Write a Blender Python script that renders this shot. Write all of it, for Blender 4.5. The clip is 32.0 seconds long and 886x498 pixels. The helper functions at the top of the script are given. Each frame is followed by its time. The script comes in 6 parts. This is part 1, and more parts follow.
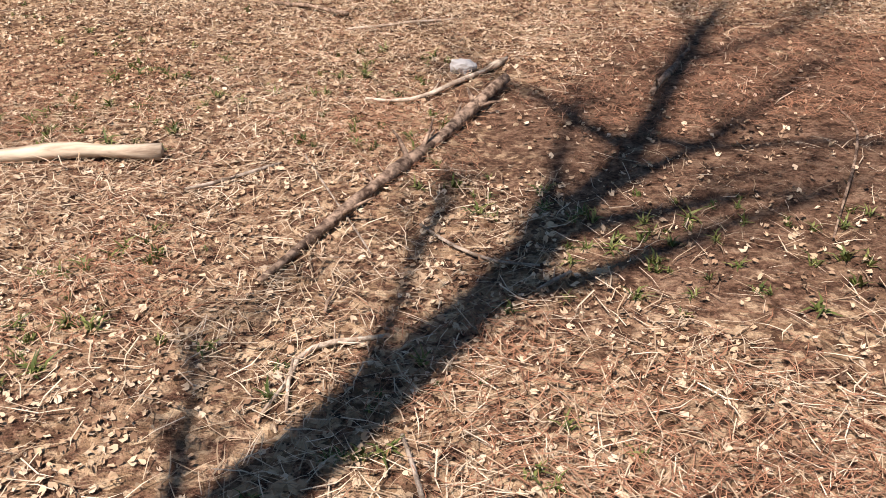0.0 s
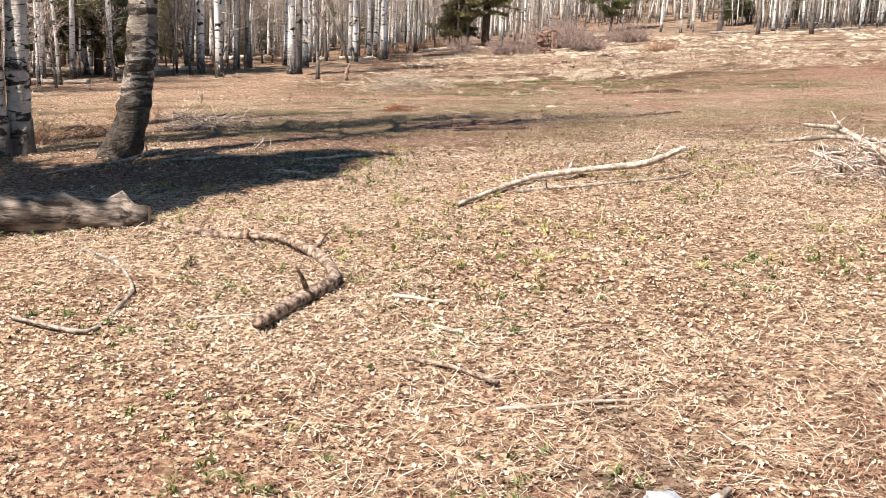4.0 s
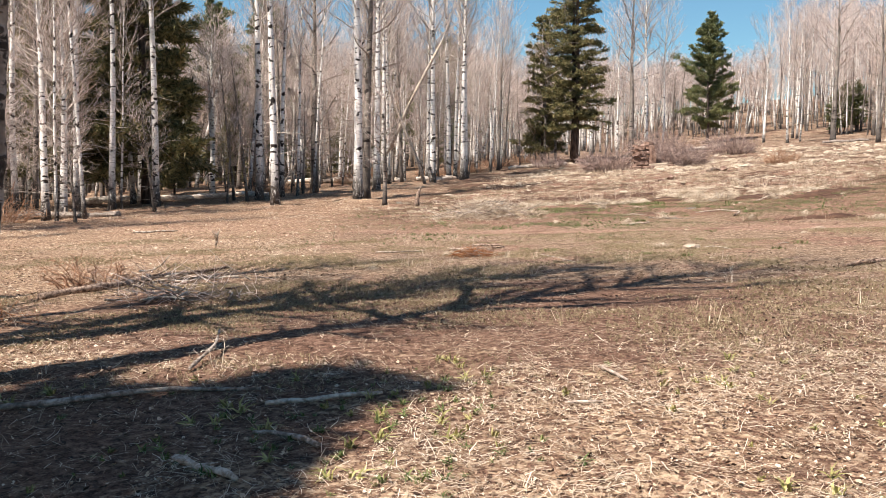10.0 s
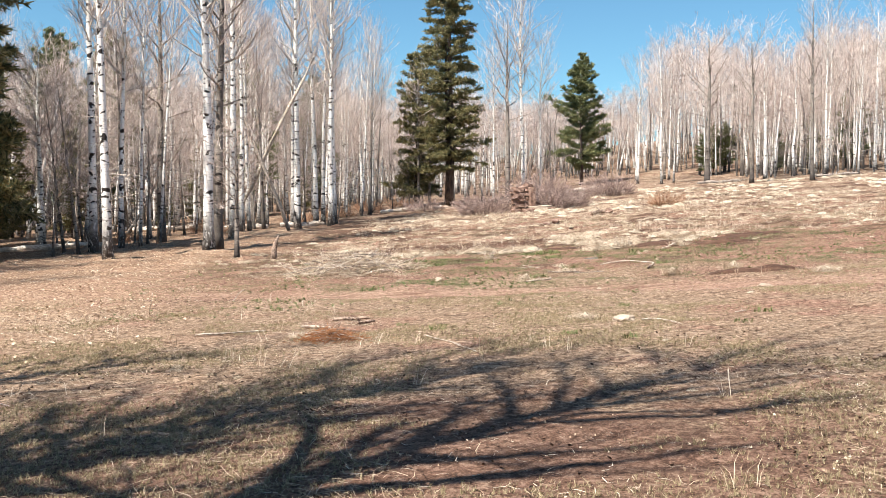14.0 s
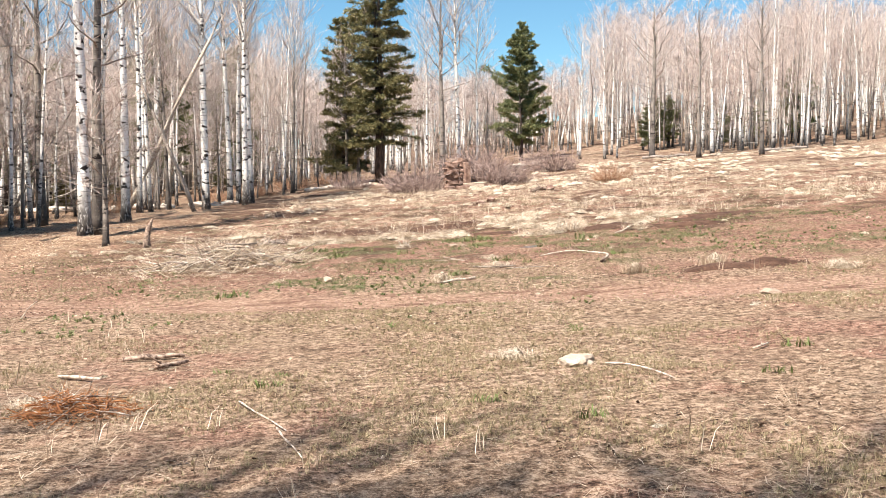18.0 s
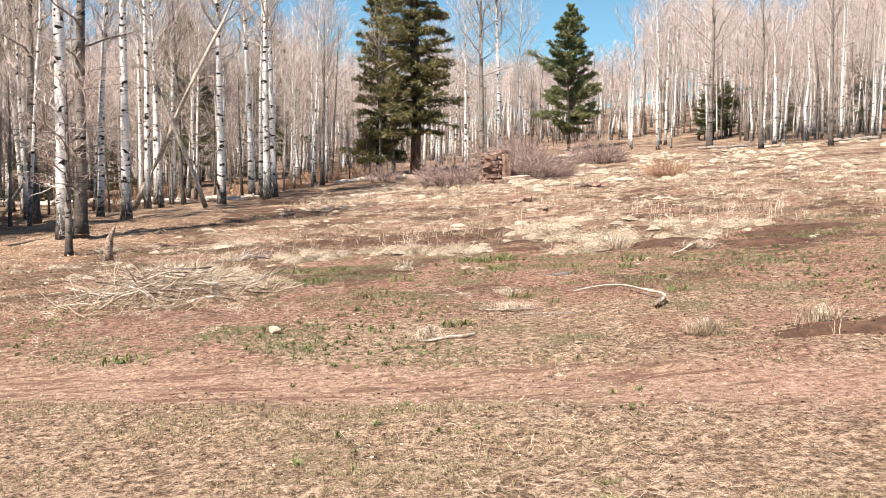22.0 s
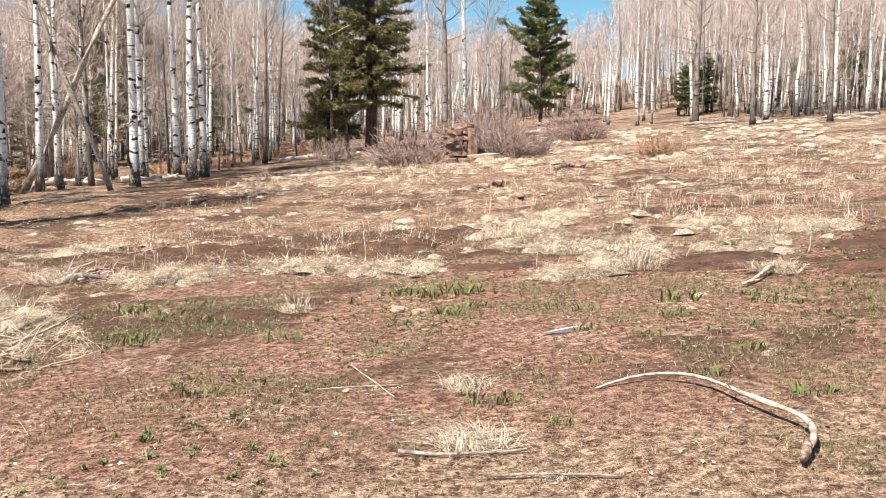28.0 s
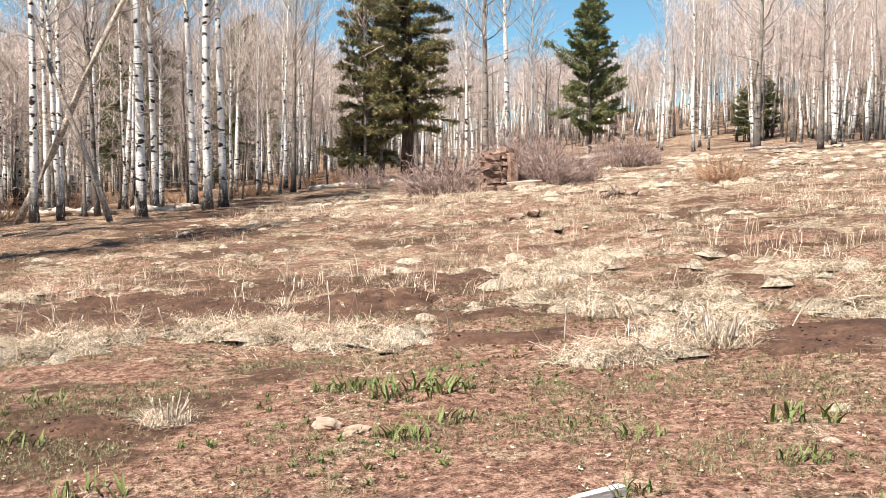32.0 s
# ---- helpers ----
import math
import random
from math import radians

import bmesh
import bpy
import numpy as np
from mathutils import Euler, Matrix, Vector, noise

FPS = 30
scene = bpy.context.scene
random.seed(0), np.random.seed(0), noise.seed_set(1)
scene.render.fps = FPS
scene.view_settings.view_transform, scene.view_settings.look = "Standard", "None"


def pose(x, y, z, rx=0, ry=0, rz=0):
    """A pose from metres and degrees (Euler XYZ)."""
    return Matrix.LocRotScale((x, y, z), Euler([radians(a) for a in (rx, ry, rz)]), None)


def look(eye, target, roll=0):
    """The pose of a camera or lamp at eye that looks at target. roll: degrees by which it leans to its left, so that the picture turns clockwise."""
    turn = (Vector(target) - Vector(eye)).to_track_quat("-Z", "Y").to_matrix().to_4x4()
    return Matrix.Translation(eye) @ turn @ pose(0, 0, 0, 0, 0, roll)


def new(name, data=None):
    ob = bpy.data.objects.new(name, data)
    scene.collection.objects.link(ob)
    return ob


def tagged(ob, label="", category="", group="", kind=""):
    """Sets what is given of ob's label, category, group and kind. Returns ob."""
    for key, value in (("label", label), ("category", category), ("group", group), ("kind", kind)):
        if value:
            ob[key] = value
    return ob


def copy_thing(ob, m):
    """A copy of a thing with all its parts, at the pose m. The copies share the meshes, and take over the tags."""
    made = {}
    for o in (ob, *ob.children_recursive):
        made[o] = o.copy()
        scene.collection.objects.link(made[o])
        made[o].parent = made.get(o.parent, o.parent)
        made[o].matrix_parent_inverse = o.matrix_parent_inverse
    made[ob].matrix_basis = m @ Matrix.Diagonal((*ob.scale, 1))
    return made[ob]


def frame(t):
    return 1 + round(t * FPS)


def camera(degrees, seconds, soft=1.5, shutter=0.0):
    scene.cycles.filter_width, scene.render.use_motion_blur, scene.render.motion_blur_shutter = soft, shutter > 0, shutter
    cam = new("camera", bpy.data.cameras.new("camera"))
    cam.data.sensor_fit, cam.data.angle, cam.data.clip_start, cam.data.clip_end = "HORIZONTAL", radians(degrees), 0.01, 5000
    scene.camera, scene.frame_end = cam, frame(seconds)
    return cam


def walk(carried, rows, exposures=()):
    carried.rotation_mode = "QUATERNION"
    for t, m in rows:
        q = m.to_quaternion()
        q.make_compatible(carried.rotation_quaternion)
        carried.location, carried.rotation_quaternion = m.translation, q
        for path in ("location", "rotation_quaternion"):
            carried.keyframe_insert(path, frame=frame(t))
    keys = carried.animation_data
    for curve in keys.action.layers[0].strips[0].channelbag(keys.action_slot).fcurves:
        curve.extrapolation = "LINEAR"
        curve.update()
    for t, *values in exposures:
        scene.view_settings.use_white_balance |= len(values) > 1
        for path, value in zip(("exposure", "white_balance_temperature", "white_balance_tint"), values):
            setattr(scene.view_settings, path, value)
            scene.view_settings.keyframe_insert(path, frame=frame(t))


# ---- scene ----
cam = camera(49.7, 32.0, 0.65)
EXPOSURES = [(0, 0.42, 7500, 22), (2, 0.5, 7300, 21), (3, 0.8, 7100, 17), (4, 1.0, 6900, 14), (6.5, 0.94, 6900, 17), (9, 0.87, 6900, 17), (11, 0.98, 6800, 13), (15, 1.18, 6600, 11), (20, 1.25, 6900, 14), (24, 1.06, 6800, 14), (32, 1.15, 6800, 12.3)]
PATH = [
    (0, (-4.845, -34.272, 1.385), (-4.515, -32.503, 0.512), 3.0),
    (0.5, (-4.836, -34.289, 1.413), (-4.421, -32.535, 0.546), 2.6),
    (1, (-4.791, -34.299, 1.407), (-4.358, -32.549, 0.542), 2.7),
    (1.5, (-4.808, -34.261, 1.382), (-4.44, -32.474, 0.562), 3.0),
    (2, (-4.883, -34.031, 1.432), (-4.578, -32.203, 0.681), 2.7),
    (2.5, (-4.873, -33.708, 1.5), (-4.672, -31.832, 0.838), 2.4),
    (3, (-4.791, -33.334, 1.593), (-4.652, -31.422, 1.022), 1.8),
    (3.5, (-4.763, -32.89, 1.571), (-4.687, -30.95, 1.088), 1.7),
    (4, (-4.69, -32.37, 1.566), (-4.68, -30.408, 1.18), 1.9),
    (4.5, (-4.731, -31.805, 1.587), (-4.829, -29.832, 1.28), 2.0),
    (6.5, (-4.739, -29.444, 1.607), (-5.263, -27.521, 1.434), 0.9),
    (7, (-4.782, -28.82, 1.616), (-5.344, -26.91, 1.427), 1.0),
    (7.5, (-4.815, -28.216, 1.609), (-5.363, -26.3, 1.436), 0.9),
    (8, (-4.871, -27.668, 1.648), (-5.389, -25.744, 1.472), 0.9),
    (8.5, (-4.863, -27.042, 1.66), (-5.325, -25.103, 1.496), 0.9),
    (9, (-4.862, -26.436, 1.665), (-5.233, -24.476, 1.529), 0.8),
    (9.5, (-4.857, -25.816, 1.69), (-5.131, -23.839, 1.565), 0.8),
    (10, (-4.854, -25.266, 1.698), (-5.029, -23.279, 1.546), 0.6),
    (10.5, (-4.902, -24.633, 1.696), (-5.051, -22.644, 1.555), 0.5),
    (11, (-4.908, -24.057, 1.752), (-4.979, -22.061, 1.638), 0.4),
    (11.5, (-4.93, -23.501, 1.743), (-4.927, -21.504, 1.636), 0.2),
    (12, (-4.875, -22.906, 1.739), (-4.817, -20.908, 1.667), 0.1),
    (12.5, (-4.921, -22.346, 1.749), (-4.861, -20.348, 1.694), 0.1),
    (13, (-4.947, -21.747, 1.756), (-4.91, -19.749, 1.689), 0.1),
    (13.5, (-4.968, -21.173, 1.78), (-4.901, -19.175, 1.71), 0.0),
    (14, (-4.917, -20.633, 1.81), (-4.829, -18.636, 1.749), 0.0),
    (14.5, (-4.896, -20.046, 1.829), (-4.79, -18.049, 1.783), -0.0),
    (15, (-4.89, -19.475, 1.826), (-4.771, -17.479, 1.798), -0.1),
    (15.5, (-4.759, -18.872, 1.815), (-4.573, -16.881, 1.777), -0.2),
    (17.5, (-4.077, -16.308, 1.824), (-3.879, -14.32, 1.731), -0.2),
    (18, (-3.862, -15.734, 1.847), (-3.654, -13.748, 1.739), -0.3),
    (18.5, (-3.693, -15.21, 1.908), (-3.541, -13.219, 1.791), -0.2),
    (19, (-3.51, -14.708, 1.975), (-3.398, -12.715, 1.855), -0.2),
    (19.5, (-3.415, -14.213, 1.998), (-3.301, -12.221, 1.86), -0.2),
    (20, (-3.216, -13.633, 2.012), (-3.074, -11.644, 1.848), -0.2),
    (20.5, (-3.089, -13.055, 2.065), (-2.941, -11.068, 1.887), -0.1),
    (21, (-2.965, -12.509, 2.137), (-2.813, -10.523, 1.957), -0.1),
    (21.5, (-2.821, -11.993, 2.209), (-2.664, -10.006, 2.042), -0.1),
    (22, (-2.734, -11.459, 2.226), (-2.629, -9.466, 2.092), 0.0),
    (22.5, (-2.632, -10.883, 2.222), (-2.543, -8.89, 2.081), 0.0),
    (23, (-2.55, -10.284, 2.202), (-2.471, -8.29, 2.083), 0.1),
    (23.5, (-2.444, -9.732, 2.202), (-2.333, -7.737, 2.103), 0.2),
    (24, (-2.415, -9.135, 2.16), (-2.304, -7.14, 2.076), 0.2),
    (24.5, (-2.385, -8.534, 2.183), (-2.257, -6.539, 2.099), 0.2),
    (25, (-2.379, -8.006, 2.218), (-2.221, -6.014, 2.141), 0.1),
    (25.5, (-2.393, -7.532, 2.259), (-2.233, -5.541, 2.172), 0.1),
    (27.5, (-1.954, -5.31, 2.31), (-1.761, -3.327, 2.136), 0.1),
    (28, (-1.861, -4.835, 2.305), (-1.689, -2.851, 2.124), 0.2),
    (28.5, (-1.773, -4.373, 2.318), (-1.613, -2.389, 2.122), 0.1),
    (29, (-1.721, -3.934, 2.26), (-1.572, -1.949, 2.061), 0.2),
    (29.5, (-1.596, -3.499, 2.153), (-1.455, -1.513, 1.961), 0.1),
    (30, (-1.468, -3.013, 2.092), (-1.349, -1.026, 1.903), -0.0),
    (30.5, (-1.281, -2.497, 2.105), (-1.16, -0.509, 1.93), -0.0),
    (31, (-1.128, -1.99, 2.158), (-1.059, 0.003, 2.006), 0.0),
    (31.5, (-1.047, -1.503, 2.194), (-1.05, 0.493, 2.073), 0.1),
    (32, (-0.947, -0.997, 2.239), (-0.881, 0.998, 2.119), 0.1),
]
walk(cam, [(t, look(eye, target, roll)) for t, eye, target, roll in PATH], EXPOSURES)

# ---- world and sun ----
SUN_ELEV, SUN_FROM = radians(57), Vector((-0.73, -0.68, 0)).normalized()
world = bpy.data.worlds.new("world")
scene.world = world
world.use_nodes = True
wn = world.node_tree
sky = wn.nodes.new("ShaderNodeTexSky")
sky.sky_type, sky.sun_disc = "NISHITA", False
sky.sun_elevation = SUN_ELEV
sky.sun_rotation = math.atan2(SUN_FROM.x, SUN_FROM.y)
sky.altitude, sky.air_density, sky.dust_density, sky.ozone_density = 2400, 1.35, 0.35, 3.0
tint = wn.nodes.new("ShaderNodeMix")
tint.data_type, tint.blend_type = "RGBA", "MULTIPLY"
tint.inputs[0].default_value, tint.inputs[7].default_value = 1.0, (0.72, 1.06, 1.10, 1)
wn.links.new(sky.outputs[0], tint.inputs[6])
wn.links.new(tint.outputs[2], wn.nodes["Background"].inputs[0])
wn.nodes["Background"].inputs[1].default_value = 0.06
sun = new("sun", bpy.data.lights.new("sun", "SUN"))
sun.data.energy, sun.data.angle, sun.data.color = 5.0, radians(0.53), (1.0, 0.95, 0.88)
toward = SUN_FROM * math.cos(SUN_ELEV) + Vector((0, 0, math.sin(SUN_ELEV)))
sun.matrix_world = look(toward * 60, (0, 0, 0))


# ---- materials ----
class Graph:
    """Short names for the nodes of one material."""

    def __init__(self, name, rough=0.9, metal=0.0, spec=0.25):
        self.mat = bpy.data.materials.new(name)
        self.mat.use_nodes = True
        self.tree = self.mat.node_tree
        self.bsdf = self.tree.nodes["Principled BSDF"]
        self.bsdf.inputs["Roughness"].default_value = rough
        self.bsdf.inputs["Metallic"].default_value = metal
        self.bsdf.inputs["Specular IOR Level"].default_value = spec

    def node(self, kind):
        return self.tree.nodes.new("ShaderNode" + kind)

    def put(self, socket, value):
        if isinstance(value, bpy.types.NodeSocket):
            self.tree.links.new(value, socket)
        else:
            socket.default_value = value

    def math(self, op, a, b=0.0, c=0.0):
        n = self.node("Math")
        n.operation = op
        for s, v in zip(n.inputs, (a, b, c)):
            self.put(s, v)
        return n.outputs[0]

    def noise(self, scale, detail=3.0, rough=0.55, at=None, warp=0.0):
        n = self.node("TexNoise")
        n.inputs["Scale"].default_value, n.inputs["Detail"].default_value = scale, detail
        n.inputs["Roughness"].default_value, n.inputs["Distortion"].default_value = rough, warp
        if at is not None:
            self.put(n.inputs["Vector"], at)
        return n.outputs["Fac"]

    def voronoi(self, scale, at=None, feature="F1", out="Color", random_=1.0):
        n = self.node("TexVoronoi")
        n.feature = feature
        n.inputs["Scale"].default_value = scale
        n.inputs["Randomness"].default_value = random_
        if at is not None:
            self.put(n.inputs["Vector"], at)
        return n.outputs[out]

    def ramp(self, fac, *stops):
        n = self.node("ValToRGB")
        el = n.color_ramp.elements
        while len(el) < len(stops):
            el.new(0.5)
        for e, (p, c) in zip(el, stops):
            e.position = p
            e.color = (*c, 1) if len(c) == 3 else c
        self.put(n.inputs[0], fac)
        return n.outputs[0]

    def step(self, value, low, high):
        n = self.node("MapRange")
        n.interpolation_type = "SMOOTHSTEP"
        for s, v in zip(n.inputs, (value, low, high, 0.0, 1.0)):
            self.put(s, v)
        return n.outputs[0]

    def mix(self, fac, a, b, how="MIX"):
        n = self.node("Mix")
        n.data_type, n.blend_type = "RGBA", how
        for s, v in ((n.inputs[0], fac), (n.inputs[6], a), (n.inputs[7], b)):
            self.put(s, (*v, 1) if isinstance(v, tuple) and len(v) == 3 else v)
        return n.outputs[2]

    def stretch(self, vector, x, y, z):
        n = self.node("VectorMath")
        n.operation = "MULTIPLY"
        self.put(n.inputs[0], vector)
        n.inputs[1].default_value = (x, y, z)
        return n.outputs[0]

    def add(self, a, b):
        n = self.node("VectorMath")
        n.operation = "ADD"
        self.put(n.inputs[0], a), self.put(n.inputs[1], b)
        return n.outputs[0]

    def place(self):
        return self.node("NewGeometry").outputs["Position"]

    def local(self):
        """Object coordinates, shifted for each object."""
        shift = self.math("MULTIPLY", self.node("ObjectInfo").outputs["Random"], 37.0)
        return self.add(self.node("TexCoord").outputs["Object"], shift)

    def done(self, color, bump=None, depth=0.02, strength=0.6, rough=None):
        self.put(self.bsdf.inputs["Base Color"], color)
        if rough is not None:
            self.put(self.bsdf.inputs["Roughness"], rough)
        if bump is not None:
            b = self.node("Bump")
            b.inputs["Strength"].default_value, b.inputs["Distance"].default_value = strength, depth
            self.put(b.inputs["Height"], bump)
            self.tree.links.new(b.outputs[0], self.bsdf.inputs["Normal"])
        return self.mat


def aspen_bark(name, pale, grey, scars, dark_from, dark_to):
    """Pale smooth bark with black knots and bands, rough and dark at the foot."""
    g = Graph(name, 0.8)
    at = g.local()
    height = g.node("SeparateXYZ")
    g.put(height.inputs[0], g.node("TexCoord").outputs["Object"])
    z = height.outputs[2]
    stain = g.noise(1.6, 4, 0.6, g.stretch(at, 3, 3, 1))
    body = g.mix(g.step(stain, 0.4, 0.7), pale, grey)
    lines = g.noise(1.0, 3, 0.65, g.stretch(at, 2.6, 2.6, 26))
    body = g.mix(g.math("MULTIPLY", g.step(lines, 0.58, 0.65), 0.8), body, (0.07, 0.055, 0.045))
    knots = g.noise(1.0, 2, 0.5, g.stretch(at, 3.2, 3.2, 5.5), 0.5)
    knot = g.step(knots, scars, scars + 0.035)
    body = g.mix(knot, body, (0.035, 0.028, 0.024))
    rough_bark = g.noise(1.0, 5, 0.7, g.stretch(at, 16, 16, 5))
    foot = g.math("ADD", z, g.math("MULTIPLY", g.math("SUBTRACT", g.noise(2.2, 3, 0.6, at), 0.5), 1.6))
    foot = g.math("SUBTRACT", 1.0, g.step(foot, dark_from, dark_to))
    foot = g.math("MULTIPLY", foot, g.step(rough_bark, 0.3, 0.5))
    body = g.mix(foot, body, g.ramp(rough_bark, (0.35, (0.035, 0.03, 0.027)), (0.75, (0.13, 0.11, 0.095))))
    bump = g.math("ADD", g.math("MULTIPLY", rough_bark, g.math("ADD", foot, 0.15)), g.math("MULTIPLY", knot, -0.4))
    return g.done(body, bump, 0.03, 0.7)


def ridged_bark(name, pale, grey, cover, pitch=(0.018, 0.015, 0.013), crusty=(0.10, 0.085, 0.072), girdle=0.4, high=4.2, dark_foot=0.9):
    """Old aspen bark: closely set black brows and bands between pale plates."""
    g = Graph(name, 0.85)
    at = g.local()
    height = g.node("SeparateXYZ")
    g.put(height.inputs[0], g.node("TexCoord").outputs["Object"])
    z = height.outputs[2]
    body = g.mix(g.step(g.noise(2.5, 4, 0.6, at), 0.42, 0.66), pale, grey)
    brow = g.noise(1.0, 3, 0.6, g.stretch(at, 3.3, 3.3, 10.5), 0.8)
    band = g.noise(1.0, 2, 0.5, g.stretch(at, 0.3, 0.3, high), 0.3)
    level = g.math("ADD", g.math("MULTIPLY", brow, 1.1 - girdle), g.math("MULTIPLY", band, girdle))
    crust = g.noise(1.0, 5, 0.7, g.stretch(at, 18, 18, 11))
    level = g.math("ADD", level, g.math("MULTIPLY", g.math("SUBTRACT", crust, 0.5), 0.22))
    black = g.step(level, cover - 0.02, cover + 0.05)
    dark = g.ramp(crust, (0.35, pitch), (0.75, crusty))
    body = g.mix(black, body, dark)
    foot = g.math("ADD", z, g.math("MULTIPLY", g.math("SUBTRACT", g.noise(3, 3, 0.6, at), 0.5), 0.9))
    foot = g.math("MULTIPLY", g.math("SUBTRACT", 1.0, g.step(foot, dark_foot - 0.75, dark_foot)), 0.9)
    body = g.mix(foot, body, dark)
    lump = g.math("ADD", g.math("MULTIPLY", level, 1.5), g.math("MULTIPLY", crust, 0.35))
    return g.done(body, lump, 0.06, 0.9)


def wood(name, pale, dark, grain=30.0, rough=0.85, along=(1, 1, 1), depth=0.008):
    g = Graph(name, rough)
    at = g.stretch(g.local(), *along)
    a, b = g.noise(grain, 5, 0.65, at), g.noise(2.3, 3, 0.6, g.local())
    c = g.mix(g.step(a, 0.35, 0.68), dark, pale)
    c = g.mix(g.math("MULTIPLY", g.step(b, 0.52, 0.7), 0.6), c, tuple(v * 0.45 for v in dark))
    return g.done(c, a, depth, 0.7)


def leafy(name, stops, rough=0.75, scale=1.7):
    """For scattered pieces: one shade each, with a patchy drift over the ground."""
    g = Graph(name, rough)
    pick = g.node("NewGeometry").outputs["Random Per Island"]
    drift = g.noise(scale, 2, 0.5, g.place())
    fac = g.math("ADD", g.math("MULTIPLY", pick, 0.75), g.math("MULTIPLY", drift, 0.3))
    return g.done(g.ramp(fac, *stops))


BARK = aspen_bark("aspen_bark", (0.90, 0.875, 0.83), (0.72, 0.68, 0.62), 0.58, 0.3, 2.2)
BARK_OLD = aspen_bark("old_aspen_bark", (0.60, 0.55, 0.48), (0.36, 0.32, 0.28), 0.54, 0.8, 3.2)
BARK_RIDGED = ridged_bark("ridged_aspen_bark", (0.77, 0.71, 0.64), (0.46, 0.41, 0.36), 0.588)
# dark banded bark, with the pine's shade put into its colours and foot
BARK_BANDED_SHADED = ridged_bark("shaded_banded_aspen_bark", (0.44, 0.39, 0.34), (0.24, 0.20, 0.165), 0.55, (0.022, 0.017, 0.014), (0.12, 0.094, 0.076), 0.5, 4.2, 1.35)
# dark weathered bark; in the groves it also stands for shaded stems
BARK_DARK = aspen_bark("weathered_shaded_aspen_bark", (0.28, 0.245, 0.21), (0.13, 0.11, 0.094), 0.60, 0.5, 2.5)
TWIG = leafy("aspen_twig", ((0.08, (0.09, 0.06, 0.05)), (0.35, (0.42, 0.325, 0.28)), (0.6, (0.68, 0.56, 0.50)), (1.0, (0.92, 0.83, 0.76))), 0.8)
LIMB = wood("aspen_limb", (0.76, 0.70, 0.62), (0.36, 0.30, 0.25), 14)
SHRUB = leafy("shrub_stem", ((0.0, (0.11, 0.072, 0.06)), (0.55, (0.35, 0.25, 0.215)), (1.0, (0.60, 0.475, 0.42))), 0.8)
SHRUB_RED = leafy("low_shrub_stem", ((0.0, (0.24, 0.12, 0.07)), (0.6, (0.42, 0.25, 0.16)), (1.0, (0.6, 0.44, 0.3))), 0.8)
CONIFER_BARK = wood("conifer_bark", (0.15, 0.11, 0.09), (0.045, 0.034, 0.03), 9, 0.95, (1, 1, 0.25))
SPRUCE = leafy("spruce_needles", ((0.1, (0.045, 0.05, 0.024)), (0.42, (0.15, 0.148, 0.063)), (0.75, (0.34, 0.295, 0.13)), (1.0, (0.46, 0.345, 0.21))), 0.6)
PINE = leafy("pine_needles", ((0.1, (0.05, 0.07, 0.03)), (0.5, (0.16, 0.185, 0.078)), (1.0, (0.40, 0.37, 0.175))), 0.6)
DEAD = wood("bleached_wood", (0.72, 0.65, 0.55), (0.27, 0.2, 0.15), 17, 0.85, (1, 1, 1), 0.02)
DEAD_GREY = wood("grey_weathered_wood", (0.50, 0.44, 0.38), (0.15, 0.115, 0.09), 18, 0.85, (1, 1, 1), 0.02)
DEAD_BROWN = wood("brown_bark_branch", (0.52, 0.39, 0.30), (0.075, 0.047, 0.036), 20, 0.9, (1, 1, 1), 0.03)
ROTTEN = wood("orange_rotten_wood", (0.50, 0.22, 0.09), (0.22, 0.085, 0.035), 18)
LOGWOOD = wood("weathered_log", (0.41, 0.33, 0.27), (0.035, 0.028, 0.023), 11, 0.85, (0.16, 1, 1), 0.06)
BLEACHED = wood("sun_bleached_log", (0.80, 0.73, 0.64), (0.40, 0.32, 0.25), 12, 0.85, (0.2, 1, 1), 0.03)
SILVERED = wood("silvered_wood", (0.78, 0.76, 0.74), (0.5, 0.47, 0.45), 20, 0.7, (0.2, 1, 1))
POLE = wood("peeled_pole", (0.70, 0.61, 0.49), (0.26, 0.19, 0.14), 12, 0.8, (0.14, 1, 1))
CUT = wood("cut_end_wood", (0.66, 0.55, 0.42), (0.40, 0.29, 0.19), 40)


